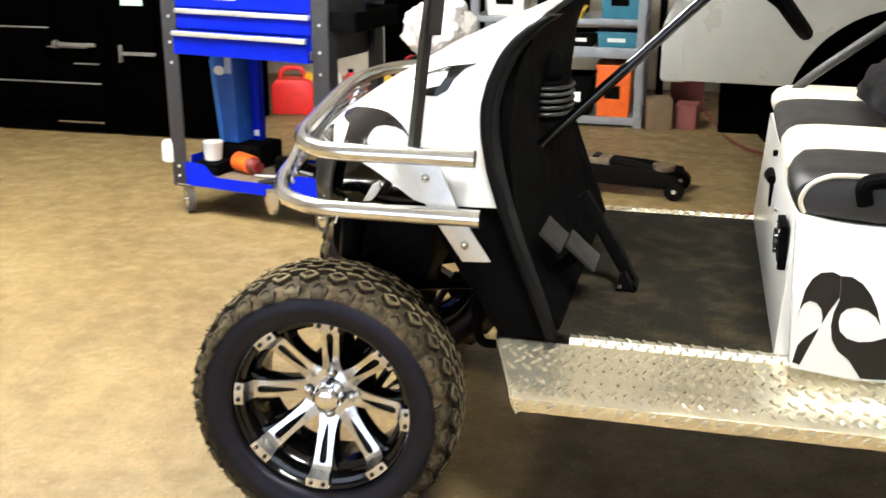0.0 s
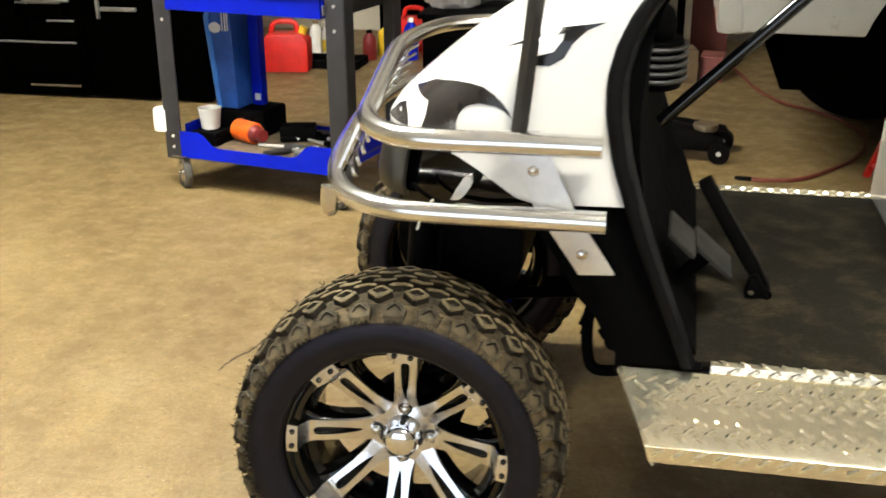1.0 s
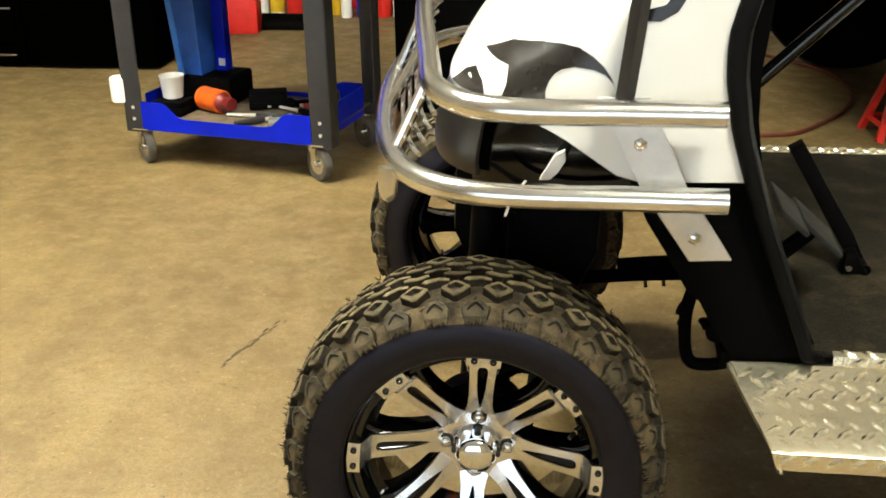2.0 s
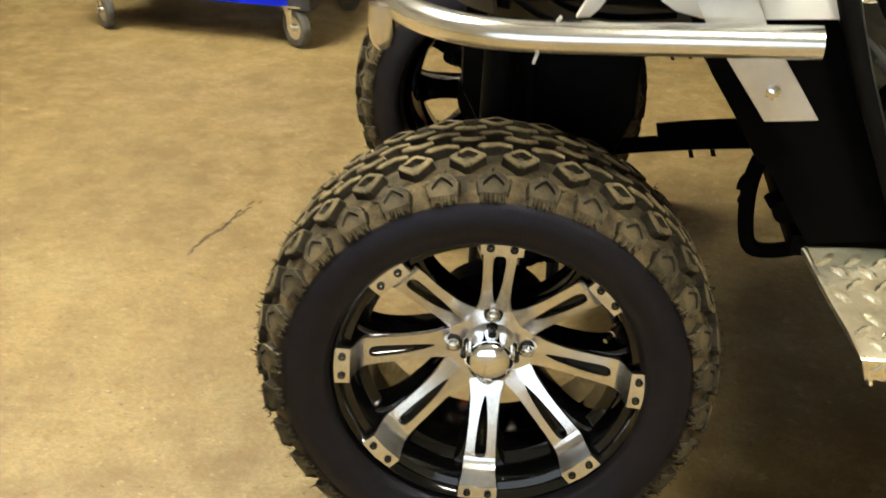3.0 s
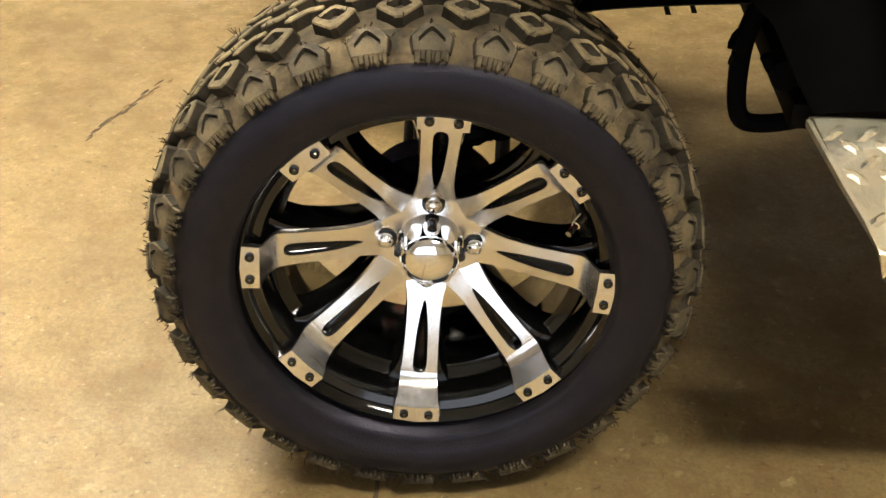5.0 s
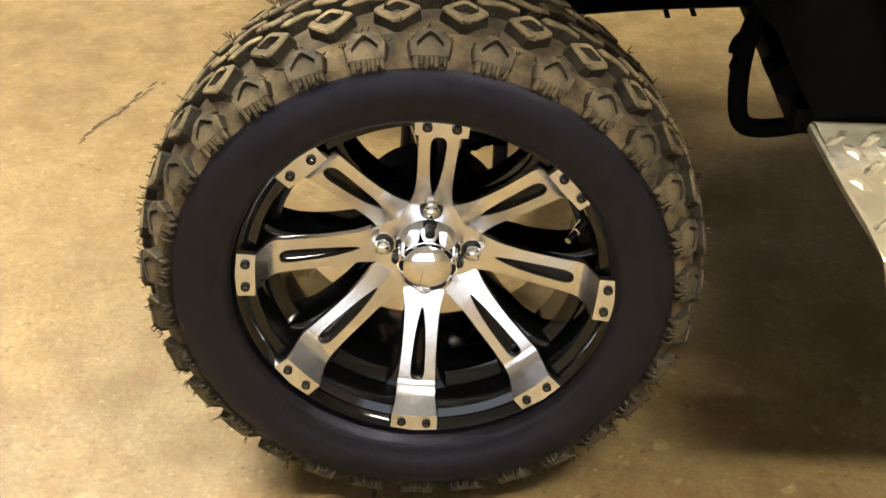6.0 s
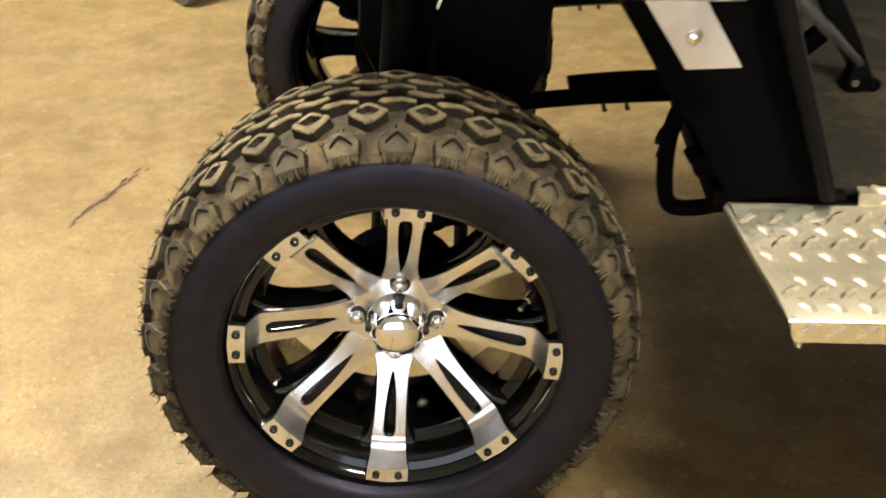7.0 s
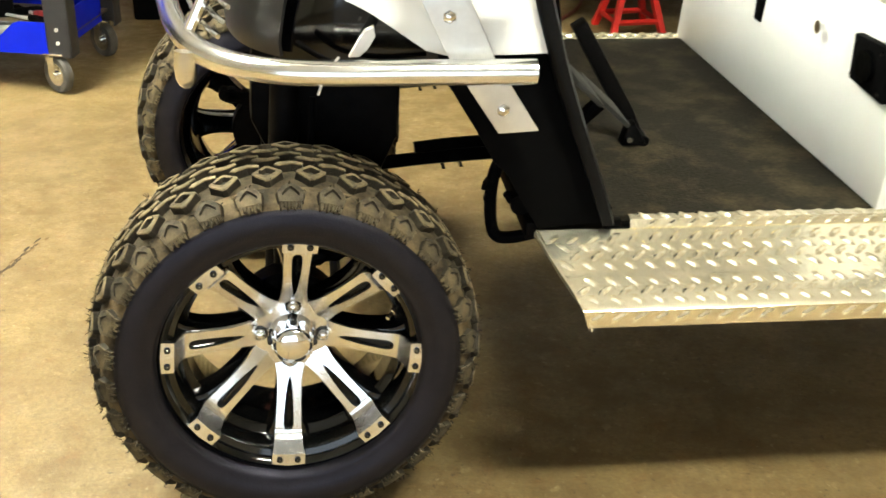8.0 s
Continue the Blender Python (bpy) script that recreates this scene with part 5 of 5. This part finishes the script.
lathe_z(bm, [(0.026, 0.0), (0.034, 0.004), (0.042, 0.075), (0.044, 0.078), (0.0405, 0.078), (0.033, 0.008), (0.01, 0.006)], 28)
alone("paper_cup", bm, WHITE_PLASTIC, "white cup standing in the tool cart tray", "cup", at=in_cart(-0.262, -0.10, 0.2085))
bx4 = thing("tool_bag", *in_cart(-0.155, 0.085, 0.158), "low black fabric tool bag in the tray", "tool bag", turn=-12)
part("bag_body", boxed((-0.165, -0.085, 0.0), (0.055, 0.085, 0.103), 0.014, None, 3), BLACK_PLASTIC, bx4, local=True)
part("bag_strap", boxed((-0.02, -0.092, 0.01), (0.015, -0.085, 0.09), 0.002), BLACK_PLASTIC, bx4, local=True)
bx5 = thing("socket_box", *in_cart(-0.255, -0.10, 0.158), "small black socket set box in the tray", "box", turn=-12)
part("box_base", boxed((-0.055, -0.06, 0), (0.055, 0.06, 0.03), 0.004), BLACK_PLASTIC, bx5, local=True)
part("box_lid", boxed((-0.056, -0.061, 0.031), (0.056, 0.061, 0.05), 0.004), BLACK_PLASTIC, bx5, local=True)
bm = bmesh.new()
tube(bm, [(-0.06, 0, 0.04), (-0.055, 0, 0.04), (0.045, 0.01, 0.04), (0.05, 0.01, 0.04)], [0.032, 0.04, 0.04, 0.034], 24)
orange = thing("orange_bottle", *in_cart(-0.135, -0.06, 0.158), "orange plastic bottle lying in the tray", "bottle", turn=-40)
part("bottle_body", bm, ORANGE, orange, local=True)
part("bottle_neck", tube(bmesh.new(), [(0.05, 0.01, 0.04), (0.07, 0.012, 0.04), (0.07, 0.012, 0.04), (0.10, 0.015, 0.04)], [0.034, 0.018, 0.022, 0.022], 18), DARK_RED, orange, "dark red cap", local=True)
rng = random.Random(5)
for k in range(7):
    x, y = 0.0 + rng.uniform(0, 0.26), rng.uniform(-0.16, 0.12)
    a = rng.uniform(0, 3)
    ln = rng.uniform(0.06, 0.12)
    tl = thing("hand_tool", *in_cart(x, y, 0.158), "dark hand tool lying in the tray", "tool", "tools in the tray")
    d = Vector((math.cos(a), math.sin(a), 0))
    part("handle", tube(bmesh.new(), [Vector((0, 0, 0.014)) - d * ln, Vector((0, 0, 0.014)) - d * ln * 0.2, Vector((0, 0, 0.014))], [0.011, 0.013, 0.009], 10), rng.choice((BLACK_PLASTIC, VINYL_BLACK, DARK_RED)), tl, local=True)
    part("shank", tube(bmesh.new(), [Vector((0, 0, 0.012)), Vector((0, 0, 0.009)) + d * ln], [0.0065, 0.005], 8), BRUSHED, tl, local=True)
for x, y, sx, sy, sz, mt, lab in ((0.02, 0.05, 0.13, 0.09, 0.055, BLACK_PLASTIC, "black plastic bit box"), (0.22, 0.10, 0.09, 0.07, 0.05, VINYL_BLACK, "small black pouch"),
                                  (0.17, -0.12, 0.11, 0.05, 0.018, WORN_GREY, "grey folded rag")):
    px_, py_, pz_ = in_cart(x, y, 0.158)
    alone("small_box", boxed((-sx / 2, -sy / 2, 0), (sx / 2, sy / 2, sz), 0.006), mt, lab + " lying in the tray", "box", at=(px_, py_, pz_), turn=15)
can = part("spray_can", tube(bmesh.new(), [(-0.400, -0.20, 0.212), (-0.400, -0.20, 0.217), (-0.400, -0.20, 0.290), (-0.400, -0.20, 0.297)], [0.029, 0.033, 0.033, 0.027], 20), WHITE_PLASTIC, tc, "white holder on the post", local=True)

# ---------------- black cabinets ----------------
def tool_chest(x0, x1, drawers, label):
    cab = thing("tool_cabinet", (x0 + x1) / 2, 3.75, 0, label, "cabinet", "black cabinets")
    part("body", boxed((x0, 3.415, 0.012), (x1, 4.1, 1.55), 0.006), CABINET, cab)
    for x in (x0 + 0.06, x1 - 0.06):
        part("foot", boxed((x - 0.03, 3.46, 0), (x + 0.03, 3.56, 0.02), 0.004), BLACK_METAL, cab)
        part("foot", boxed((x - 0.03, 3.95, 0), (x + 0.03, 4.05, 0.02), 0.004), BLACK_METAL, cab)
    for z0, z1, a, b in drawers:
        dr = part("drawer", boxed((a, 3.40, z0), (b, 3.4145, z1), 0.003), CABINET, cab)
        part("drawer_pull", boxed((a + 0.01, 3.391, z1 - 0.011), (b - 0.01, 3.402, z1 - 0.003), 0.003), RUSTY if z1 < 0.1 else DULL_STEEL, dr, "narrow metal drawer pull")
    return cab


tool_chest(-3.55, -2.43, [(0.03, 0.072, -2.75, -2.46), (0.12, 0.285, -3.52, -2.455), (0.29, 0.39, -2.62, -2.455),
                                 (0.40, 0.475, -2.78, -2.52), (0.30, 0.575, -3.52, -2.735), (0.48, 0.74, -2.725, -2.455), (0.58, 0.76, -3.52, -2.735)], "wide glossy black tool chest with metal drawer pulls")
right = tool_chest(-2.42, -1.80, [(0.46, 1.5, -2.40, -2.12), (0.46, 1.5, -2.10, -1.82)], "tall glossy black tool cabinet with doors")
back = thing("tall_cabinet", -1.02, 5.35, 0, "tall plain black storage cabinet against the wall", "cabinet")
part("body", boxed((-1.42, 5.16, 0.02), (-0.62, 5.58, 1.9), 0.006), CABINET, back)
part("plinth", boxed((-1.40, 5.18, 0), (-0.64, 5.56, 0.019)), BLACK_METAL, back)
for a, b in ((-1.41, -1.025), (-1.015, -0.63)):
    part("door", boxed((a, 5.142, 0.06), (b, 5.158, 1.88), 0.003), CABINET, back)
part("cabinet_latch", boxed((-2.32, 3.385, 0.437), (-2.13, 3.401, 0.455), 0.003), DULL_STEEL, right)
part("latch_bar", boxed((-2.335, 3.38, 0.40), (-2.322, 3.40, 0.49), 0.002), DULL_STEEL, right)
part("sticker", boxed((-2.31, 3.398, 0.695), (-2.185, 3.3995, 0.78)), PALE_GREEN, right, "pale green sticker")
wr = thing("wrench", -2.62, 3.39, 0.47, "steel wrench hanging on the chest drawer", "wrench")
part("wrench_bar", boxed((-2.70, 3.374, 0.475), (-2.47, 3.384, 0.495), 0.003, None), DULL_STEEL, wr)
part("wrench_jaw", tube(bmesh.new(), [(-2.71, 3.379, 0.485), (-2.69, 3.379, 0.485)], 0.022, 12), DULL_STEEL, wr)

# ---------------- things on the floor behind the tool cart ----------------
def jerrycan(x, y, s, turn, mat, label):
    c = thing("fuel_can", x, y, 0, label, "fuel can", "fuel cans", turn)
    part("can_body", plated([(-0.15 * s, 0.0), (0.15 * s, 0.0), (0.15 * s, 0.20 * s), (0.11 * s, 0.245 * s), (-0.11 * s, 0.245 * s), (-0.15 * s, 0.20 * s)], "y", -0.09 * s, 0.09 * s, 0.02 * s), mat, c, local=True)
    part("can_handle", tube(bmesh.new(), smooth_path([(-0.10 * s, 0, 0.23 * s), (-0.08 * s, 0, 0.30 * s), (0.0, 0, 0.315 * s), (0.06 * s, 0, 0.30 * s), (0.07 * s, 0, 0.23 * s)]), 0.017 * s, 10), mat, c, local=True)
    part("spout", tube(bmesh.new(), [(0.10 * s, 0, 0.235 * s), (0.12 * s, 0, 0.28 * s)], [0.03 * s, 0.026 * s], 14), YELLOW, c, local=True)


jerrycan(-1.70, 4.25, 0.85, 8, RED, "bright red plastic fuel can on the floor")
jerrycan(-1.14, 4.95, 0.8, -15, RED, "red plastic fuel can on the floor")


def bottle(x, y, r, hgt, mat, cap, label):
    b = thing("bottle", x, y, 0, label, "bottle", "bottles on the floor")
    part("bottle_body", lathe_z(bmesh.new(), [(r * 0.9, 0), (r, 0.01), (r, hgt * 0.68), (r * 0.85, hgt * 0.78), (r * 0.4, hgt * 0.88), (r * 0.36, hgt * 0.9)], 24), mat, b, local=True)
    part("bottle_cap", lathe_z(bmesh.new(), [(r * 0.42, hgt * 0.9), (r * 0.42, hgt)], 18), cap, b, local=True)
    return b


for x, y, r, hh, mt, cp, lab in ((-1.69, 4.72, 0.036, 0.20, WHITE_PLASTIC, CARDBOARD, "white plastic bottle with brown cap"), (-1.595, 4.68, 0.042, 0.21, WHITE_PLASTIC, YELLOW, "white plastic bottle with yellow label"),
                                 (-1.50, 4.70, 0.045, 0.20, RED, BLACK_PLASTIC, "red oil bottle with black cap"), (-1.335, 4.62, 0.04, 0.17, DARK_RED, BLACK_PLASTIC, "dark red bottle"),
                                 (-1.275, 4.76, 0.048, 0.18, YELLOW, BLACK_PLASTIC, "yellow oil bottle with black cap"), (-1.20, 4.66, 0.03, 0.16, WHITE_PLASTIC, TEAL, "white bottle with teal cap"),
                                 (-1.10, 4.66, 0.042, 0.24, BLUE, WHITE_PLASTIC, "blue bottle with white cap"), (-1.00, 4.70, 0.045, 0.22, RED, BLACK_PLASTIC, "red bottle with black cap"),
                                 (-0.90, 4.68, 0.045, 0.27, WHITE_PLASTIC, RED, "white jug with red cap"), (-0.80, 4.72, 0.045, 0.24, TEAL, WHITE_PLASTIC, "teal bottle with white cap")):
    b = bottle(x, y, r, hh, mt, cp, lab + " standing on the floor")
    if lab.endswith("yellow label"):
        part("bottle_label", lathe_z(bmesh.new(), [(r + 0.0006, 0.03), (r + 0.0012, 0.031), (r + 0.0012, 0.10), (r + 0.0006, 0.101)], 24, cap=False), YELLOW, b, local=True)
pan = thing("drain_pan", -1.50, 4.42, 0, "flat black plastic drain pan on the floor", "drain pan")
part("pan_base", boxed((-0.17, -0.10, 0.0), (0.17, 0.10, 0.012), 0.003), BLACK_PLASTIC, pan, local=True)
for lo, hi in (((-0.18, -0.11, 0), (0.18, -0.10, 0.045)), ((-0.18, 0.10, 0), (0.18, 0.11, 0.045)), ((-0.18, -0.0995, 0), (-0.171, 0.0995, 0.045)), ((0.171, -0.0995, 0), (0.18, 0.0995, 0.045))):
    part("pan_side", boxed(lo, hi, 0.002), BLACK_PLASTIC, pan, local=True)
bm = bmesh.new()
bmesh.ops.create_icosphere(bm, subdivisions=5, radius=1)
for v in bm.verts:
    k = 1 + 0.22 * noise.noise(v.co * 2.0) + 0.12 * abs(noise.noise(v.co * 5)) + 0.05 * noise.noise(v.co * 12)
    v.co = Vector((0.155 * k * v.co.x, 0.14 * k * v.co.y, max(0, 0.12 + 0.13 * k * v.co.z)))
alone("plastic_bag", bm, BAG, "crumpled white plastic bag on a black tote", "bag", at=(-0.50, 3.0, 0.558), smooth=30)
bx = thing("storage_tote", -0.34, 3.0, 0, "black plastic storage tote holding a plastic bag", "tote")
part("tote_body", boxed((-0.26, -0.2, 0.0), (0.26, 0.2, 0.545), 0.014), BLACK_PLASTIC, bx, local=True)
part("tote_lid", boxed((-0.275, -0.215, 0.535), (0.275, 0.215, 0.557), 0.006), BLACK_PLASTIC, bx, local=True)

# ---------------- shelf ----------------
sh = thing("metal_shelf", 0.03, 4.5, 0, "grey metal storage shelf with mixed supplies", "shelf")
for x in (-0.62, 0.31):
    for y in (4.3, 4.7):
        part("post", boxed((x - 0.022, y - 0.02, 0), (x + 0.022, y + 0.02, 1.9), 0.002), SHELF, sh)
for z, t in ((0.045, 0.03), (0.43, 0.045), (0.585, 0.02), (1.05, 0.03)):
    part("shelf_board", boxed((-0.62, 4.285, z - t), (0.33, 4.715, z + 0.012), 0.002), SHELF, sh)


def crate(x, y, z, sx, sy, sz, mat, label, name="storage_bin"):
    c = thing(name, x, y, z, label, "bin", "bins on the shelf")
    bm = plated([(-sx / 2 * 0.92, 0), (sx / 2 * 0.92, 0), (sx / 2, sz), (-sx / 2, sz)], "y", -sy / 2, sy / 2, 0.006)
    part("bin_body", bm, mat, c, local=True)
    part("bin_rim", boxed((-sx / 2 - 0.006, -sy / 2 - 0.006, sz - 0.012), (sx / 2 + 0.006, sy / 2 + 0.006, sz), 0.003), mat, c, local=True)
    part("bin_label", boxed((-sx * 0.25, -sy / 2 - 0.003, sz * 0.35), (sx * 0.2, -sy / 2 - 0.001, sz * 0.6)), rng.choice((WHITE_PLASTIC, BLACK_PLASTIC)), c, local=True)


crate(0.17, 4.42, 0.057, 0.19, 0.24, 0.29, ORANGE, "bright orange plastic crate on the bottom shelf")
crate(-0.05, 4.42, 0.057, 0.2, 0.24, 0.22, BLACK_PLASTIC, "black plastic bin on the bottom shelf")
crate(0.18, 4.40, 0.442, 0.22, 0.2, 0.085, TEAL, "teal plastic bin on the shelf")
crate(-0.02, 4.40, 0.442, 0.15, 0.2, 0.08, BLACK_PLASTIC, "black parts tray on the shelf")
crate(-0.2, 4.40, 0.442, 0.16, 0.2, 0.075, WORN_GREY, "grey parts tray on the shelf")
crate(0.19, 4.42, 0.597, 0.22, 0.22, 0.20, TEAL, "blue storage bin on the upper shelf")
crate(-0.14, 4.38, 0.597, 0.26, 0.18, 0.055, YELLOW, "yellow tool tray on the upper shelf")
crate(-0.16, 4.58, 0.597, 0.3, 0.2, 0.22, BLACK_PLASTIC, "black storage bin on the upper shelf")
crate(-0.45, 4.42, 0.597, 0.22, 0.22, 0.18, WHITE_PLASTIC, "white storage bin on the upper shelf")
crate(-0.45, 4.42, 0.057, 0.22, 0.22, 0.25, RED, "red storage bin on the bottom shelf")

# red-brown door frame, pipe and boxes next to the shelf
alone("trim_door_jamb", boxed((0.46, 4.85, 0), (0.66, 5.0, 3.18), 0.004), RED_WALL, "red-brown painted steel door jamb", "door frame", kind="structure")
alone("drain_pipe", tube(bmesh.new(), [(0.40, 4.75, 0), (0.40, 4.75, 3.18)], 0.022, 14), BLACK_PLASTIC, "black plastic pipe up the wall", "pipe")
bx2 = thing("cardboard_box", 0.42, 4.35, 0, "small brown cardboard box on the floor", "box", turn=10)
part("box_sides", boxed((-0.07, -0.08, 0), (0.07, 0.08, 0.17), 0.003), CARDBOARD, bx2, local=True)
bx3 = thing("cardboard_box", 0.58, 4.42, 0, "reddish cardboard box on the floor", "box", turn=-6)
part("box_sides", boxed((-0.06, -0.09, 0), (0.06, 0.09, 0.13), 0.003), RED_WALL, bx3, local=True)

# ---------------- floor jack, jack stand, hose ----------------
jk = thing("floor_jack", 0.42, 2.93, 0, "low black steel floor jack on small wheels", "floor jack", turn=-6)
for y in (-0.10, 0.10):
    part("side_rail", plated([(-0.30, 0.05), (0.17, 0.045), (0.20, 0.07), (0.18, 0.105), (0.02, 0.125), (-0.20, 0.135), (-0.30, 0.11)], "y", y - 0.006, y + 0.006, 0.002), BLACK_METAL, jk, local=True)
    w = part("front_wheel", tube(bmesh.new(), [(0.175, y - 0.02, 0.042), (0.175, y + 0.02, 0.042)], 0.042, 24), BLACK_METAL, jk, local=True)
    part("wheel_hub", tube(bmesh.new(), [(0.175, y - 0.023, 0.042), (0.175, y + 0.023, 0.042)], 0.010, 14), BRUSHED, w, local=True)
    part("rear_wheel", tube(bmesh.new(), [(-0.28, y - 0.015, 0.032), (-0.28, y + 0.015, 0.032)], 0.032, 20), BLACK_METAL, jk, local=True)
part("lift_arm", plated([(-0.22, 0.10), (0.10, 0.075), (0.14, 0.10), (-0.20, 0.155)], "y", -0.05, 0.05, 0.004), BLACK_METAL, jk, local=True)
part("saddle", lathe_z(bmesh.new(), [(0.045, 0.105), (0.05, 0.125), (0.048, 0.132)], 20, (0.11, 0, 0)), RUSTY, jk, local=True)
part("hydraulic_pump", boxed((-0.30, -0.06, 0.06), (-0.12, 0.06, 0.15), 0.012), RUSTY, jk, local=True)
st = thing("jack_stand", 1.235, 2.66, 0, "red steel jack stand on the floor", "jack stand", turn=8)
for sx in (-1, 1):
    for sy in (-1, 1):
        part("leg", tube(bmesh.new(), [(sx * 0.10, sy * 0.09, 0.0), (sx * 0.035, sy * 0.03, 0.24)], 0.016, 4), RED, st, local=True)
for a, b in (((-0.085, -0.08, 0.05), (0.085, -0.08, 0.05)), ((-0.085, 0.08, 0.05), (0.085, 0.08, 0.05)), ((-0.085, -0.08, 0.05), (-0.085, 0.08, 0.05)), ((0.085, -0.08, 0.05), (0.085, 0.08, 0.05))):
    part("brace", tube(bmesh.new(), [a, b], 0.011, 4), RED, st, local=True)
part("collar", boxed((-0.04, -0.035, 0.23), (0.04, 0.035, 0.27), 0.004), RED, st, local=True)
part("ratchet_post", boxed((-0.014, -0.014, 0.2), (0.014, 0.014, 0.36), 0.002), BRUSHED, st, local=True)
part("saddle", boxed((-0.05, -0.02, 0.36), (0.05, 0.02, 0.375), 0.004), BRUSHED, st, local=True)
hose = smooth_path([(0.62, 5.2, 0.009), (0.66, 4.9, 0.009), (0.735, 4.5, 0.009), (0.80, 4.15, 0.009), (0.90, 3.88, 0.009), (1.02, 3.74, 0.009), (1.14, 3.55, 0.009), (1.19, 3.25, 0.009), (1.12, 2.98, 0.009),
                    (1.02, 2.80, 0.009), (0.885, 2.63, 0.009), (0.76, 2.585, 0.009), (0.70, 2.59, 0.009)], 8)
hs = thing("air_hose", 0.9, 3.6, 0, "red rubber air hose lying on the floor", "hose")
part("hose_line", tube(bmesh.new(), hose, 0.008, 10), HOSE, hs)
part("hose_fitting", tube(bmesh.new(), [(0.70, 2.59, 0.009), (0.66, 2.595, 0.009), (0.64, 2.60, 0.009)], [0.009, 0.009, 0.006], 10), BLACK_METAL, hs)

# ---------------- white truck ----------------
truck = thing("pickup_truck", 1.8, 3.0, 0, "white lifted pickup truck with black wheel arch", "truck")
AX, AZ, AR = 1.365, 0.49, 0.405
arc = [(AX + AR * math.cos(q), AZ + AR * math.sin(q)) for q in (math.pi - 0.30 - (math.pi - 0.60) * k / 20 for k in range(21))]
side = [(0.60, 0.615)] + arc + [(3.3, 0.615), (3.3, 1.45), (0.58, 1.45)]
part("body_side", plated(side, "y", 2.20, 2.24, 0.006), TRUCK, truck)
for lo, hi in (((0.58, 2.241, 0.62), (0.92, 2.9, 1.45)), ((1.82, 2.241, 0.62), (3.3, 2.9, 1.45)), ((0.921, 2.241, 0.925), (1.819, 2.9, 1.45))):
    part("body_panel", boxed(lo, hi, 0.004), TRUCK, truck)
part("body", boxed((0.58, 2.901, 0.62), (3.3, 4.0, 1.6), 0.03), TRUCK, truck)
part("bumper", boxed((0.52, 2.24, 0.60), (0.62, 3.95, 0.82), 0.02), TRUCK, truck, "white painted bumper")
part("chassis", boxed((0.74, 2.30, 0.41), (3.2, 3.9, 0.61), 0.01), CABINET, truck)
part("arch_liner", boxed((0.925, 2.60, 0.45), (1.815, 2.898, 0.92), 0.01), BLACK_PLASTIC, truck)
part("arch_top", boxed((0.925, 2.243, 0.905), (1.815, 2.599, 0.923)), BLACK_PLASTIC, truck)
part("axle", tube(bmesh.new(), [(AX, 2.45, 0.52), (AX, 2.59, 0.52)], 0.05, 16), CABINET, truck)
part("brake_hub", tube(bmesh.new(), [(AX, 2.36, 0.52), (AX, 2.45, 0.52)], [0.13, 0.14], 24), CABINET, truck)
bm = bmesh.new()
lathe_y(bm, [(0.20, 0.0), (0.22, -0.02), (0.30, -0.03), (0.345, -0.02), (0.37, 0.0), (0.38, 0.05), (0.38, 0.2), (0.36, 0.26), (0.2, 0.26)], 48, (AX - 0.14, 3.60, 0.38), closed=True)
part("wheel", bm, BLACK_PLASTIC, truck, "black truck tyre")

# ---------------- floor marks: joint, crack ----------------
def floor_strip(name, pts, width, mat, label):
    bm = bmesh.new()
    rng2 = random.Random(len(pts))
    last = None
    for i, (x, y) in enumerate(pts):
        a, b = pts[max(i - 1, 0)], pts[min(i + 1, len(pts) - 1)]
        d = Vector((b[0] - a[0], b[1] - a[1], 0)).normalized()
        n = Vector((-d.y, d.x, 0)) * width * rng2.uniform(0.4, 1.0)
        pair = [bm.verts.new(Vector((x, y, 0.0012)) + n), bm.verts.new(Vector((x, y, 0.0012)) - n)]
        if last:
            bm.faces.new((last[0], last[1], pair[1], pair[0]))
        last = pair
    alone(name, bm, mat, label, "floor crack", kind="structure", smooth=None)


rng = random.Random(11)


def floor_streak(name, p, q, count, size, mat, label):
    """A broken streak of small ragged dirt patches from p to q."""
    bm = bmesh.new()
    d = Vector((q[0] - p[0], q[1] - p[1], 0))
    u = d.normalized()
    n = Vector((-u.y, u.x, 0))
    for k in range(count):
        c = Vector((p[0], p[1], 0)) + d * ((k + rng.uniform(-0.4, 0.4)) / (count - 1)) + n * rng.gauss(0, size * 0.45)
        a, b = size * rng.uniform(0.9, 2.6), size * rng.uniform(0.22, 0.6)
        z = (0.0018 if mat == CRACK else 0.0008) + 0.00002 * k
        bm.faces.new([bm.verts.new((*(c + u * (a * rng.uniform(0.6, 1.1) * math.cos(w)) + n * (b * rng.uniform(0.5, 1.2) * math.sin(w))).xy, z)) for w in (2 * math.pi * m / 10 for m in range(10))])
    alone(name, bm, mat, label, "floor stain", kind="structure", smooth=None)


floor_streak("floor_crack", (-0.645, 0.768), (-0.574, 0.985), 26, 0.0076, CRACK, "dark broken crack in the concrete floor")
floor_streak("floor_scuff", (-0.625, 0.83), (-0.565, 0.995), 8, 0.008, SCUFF, "brown dirt smeared along the crack")
joint = [(-0.056 + rng.uniform(-0.002, 0.002), -1.6 + 0.1 * k) for k in range(18)]
floor_strip("floor_joint", joint, 0.0048, CRACK, "thin dark joint in the concrete floor")
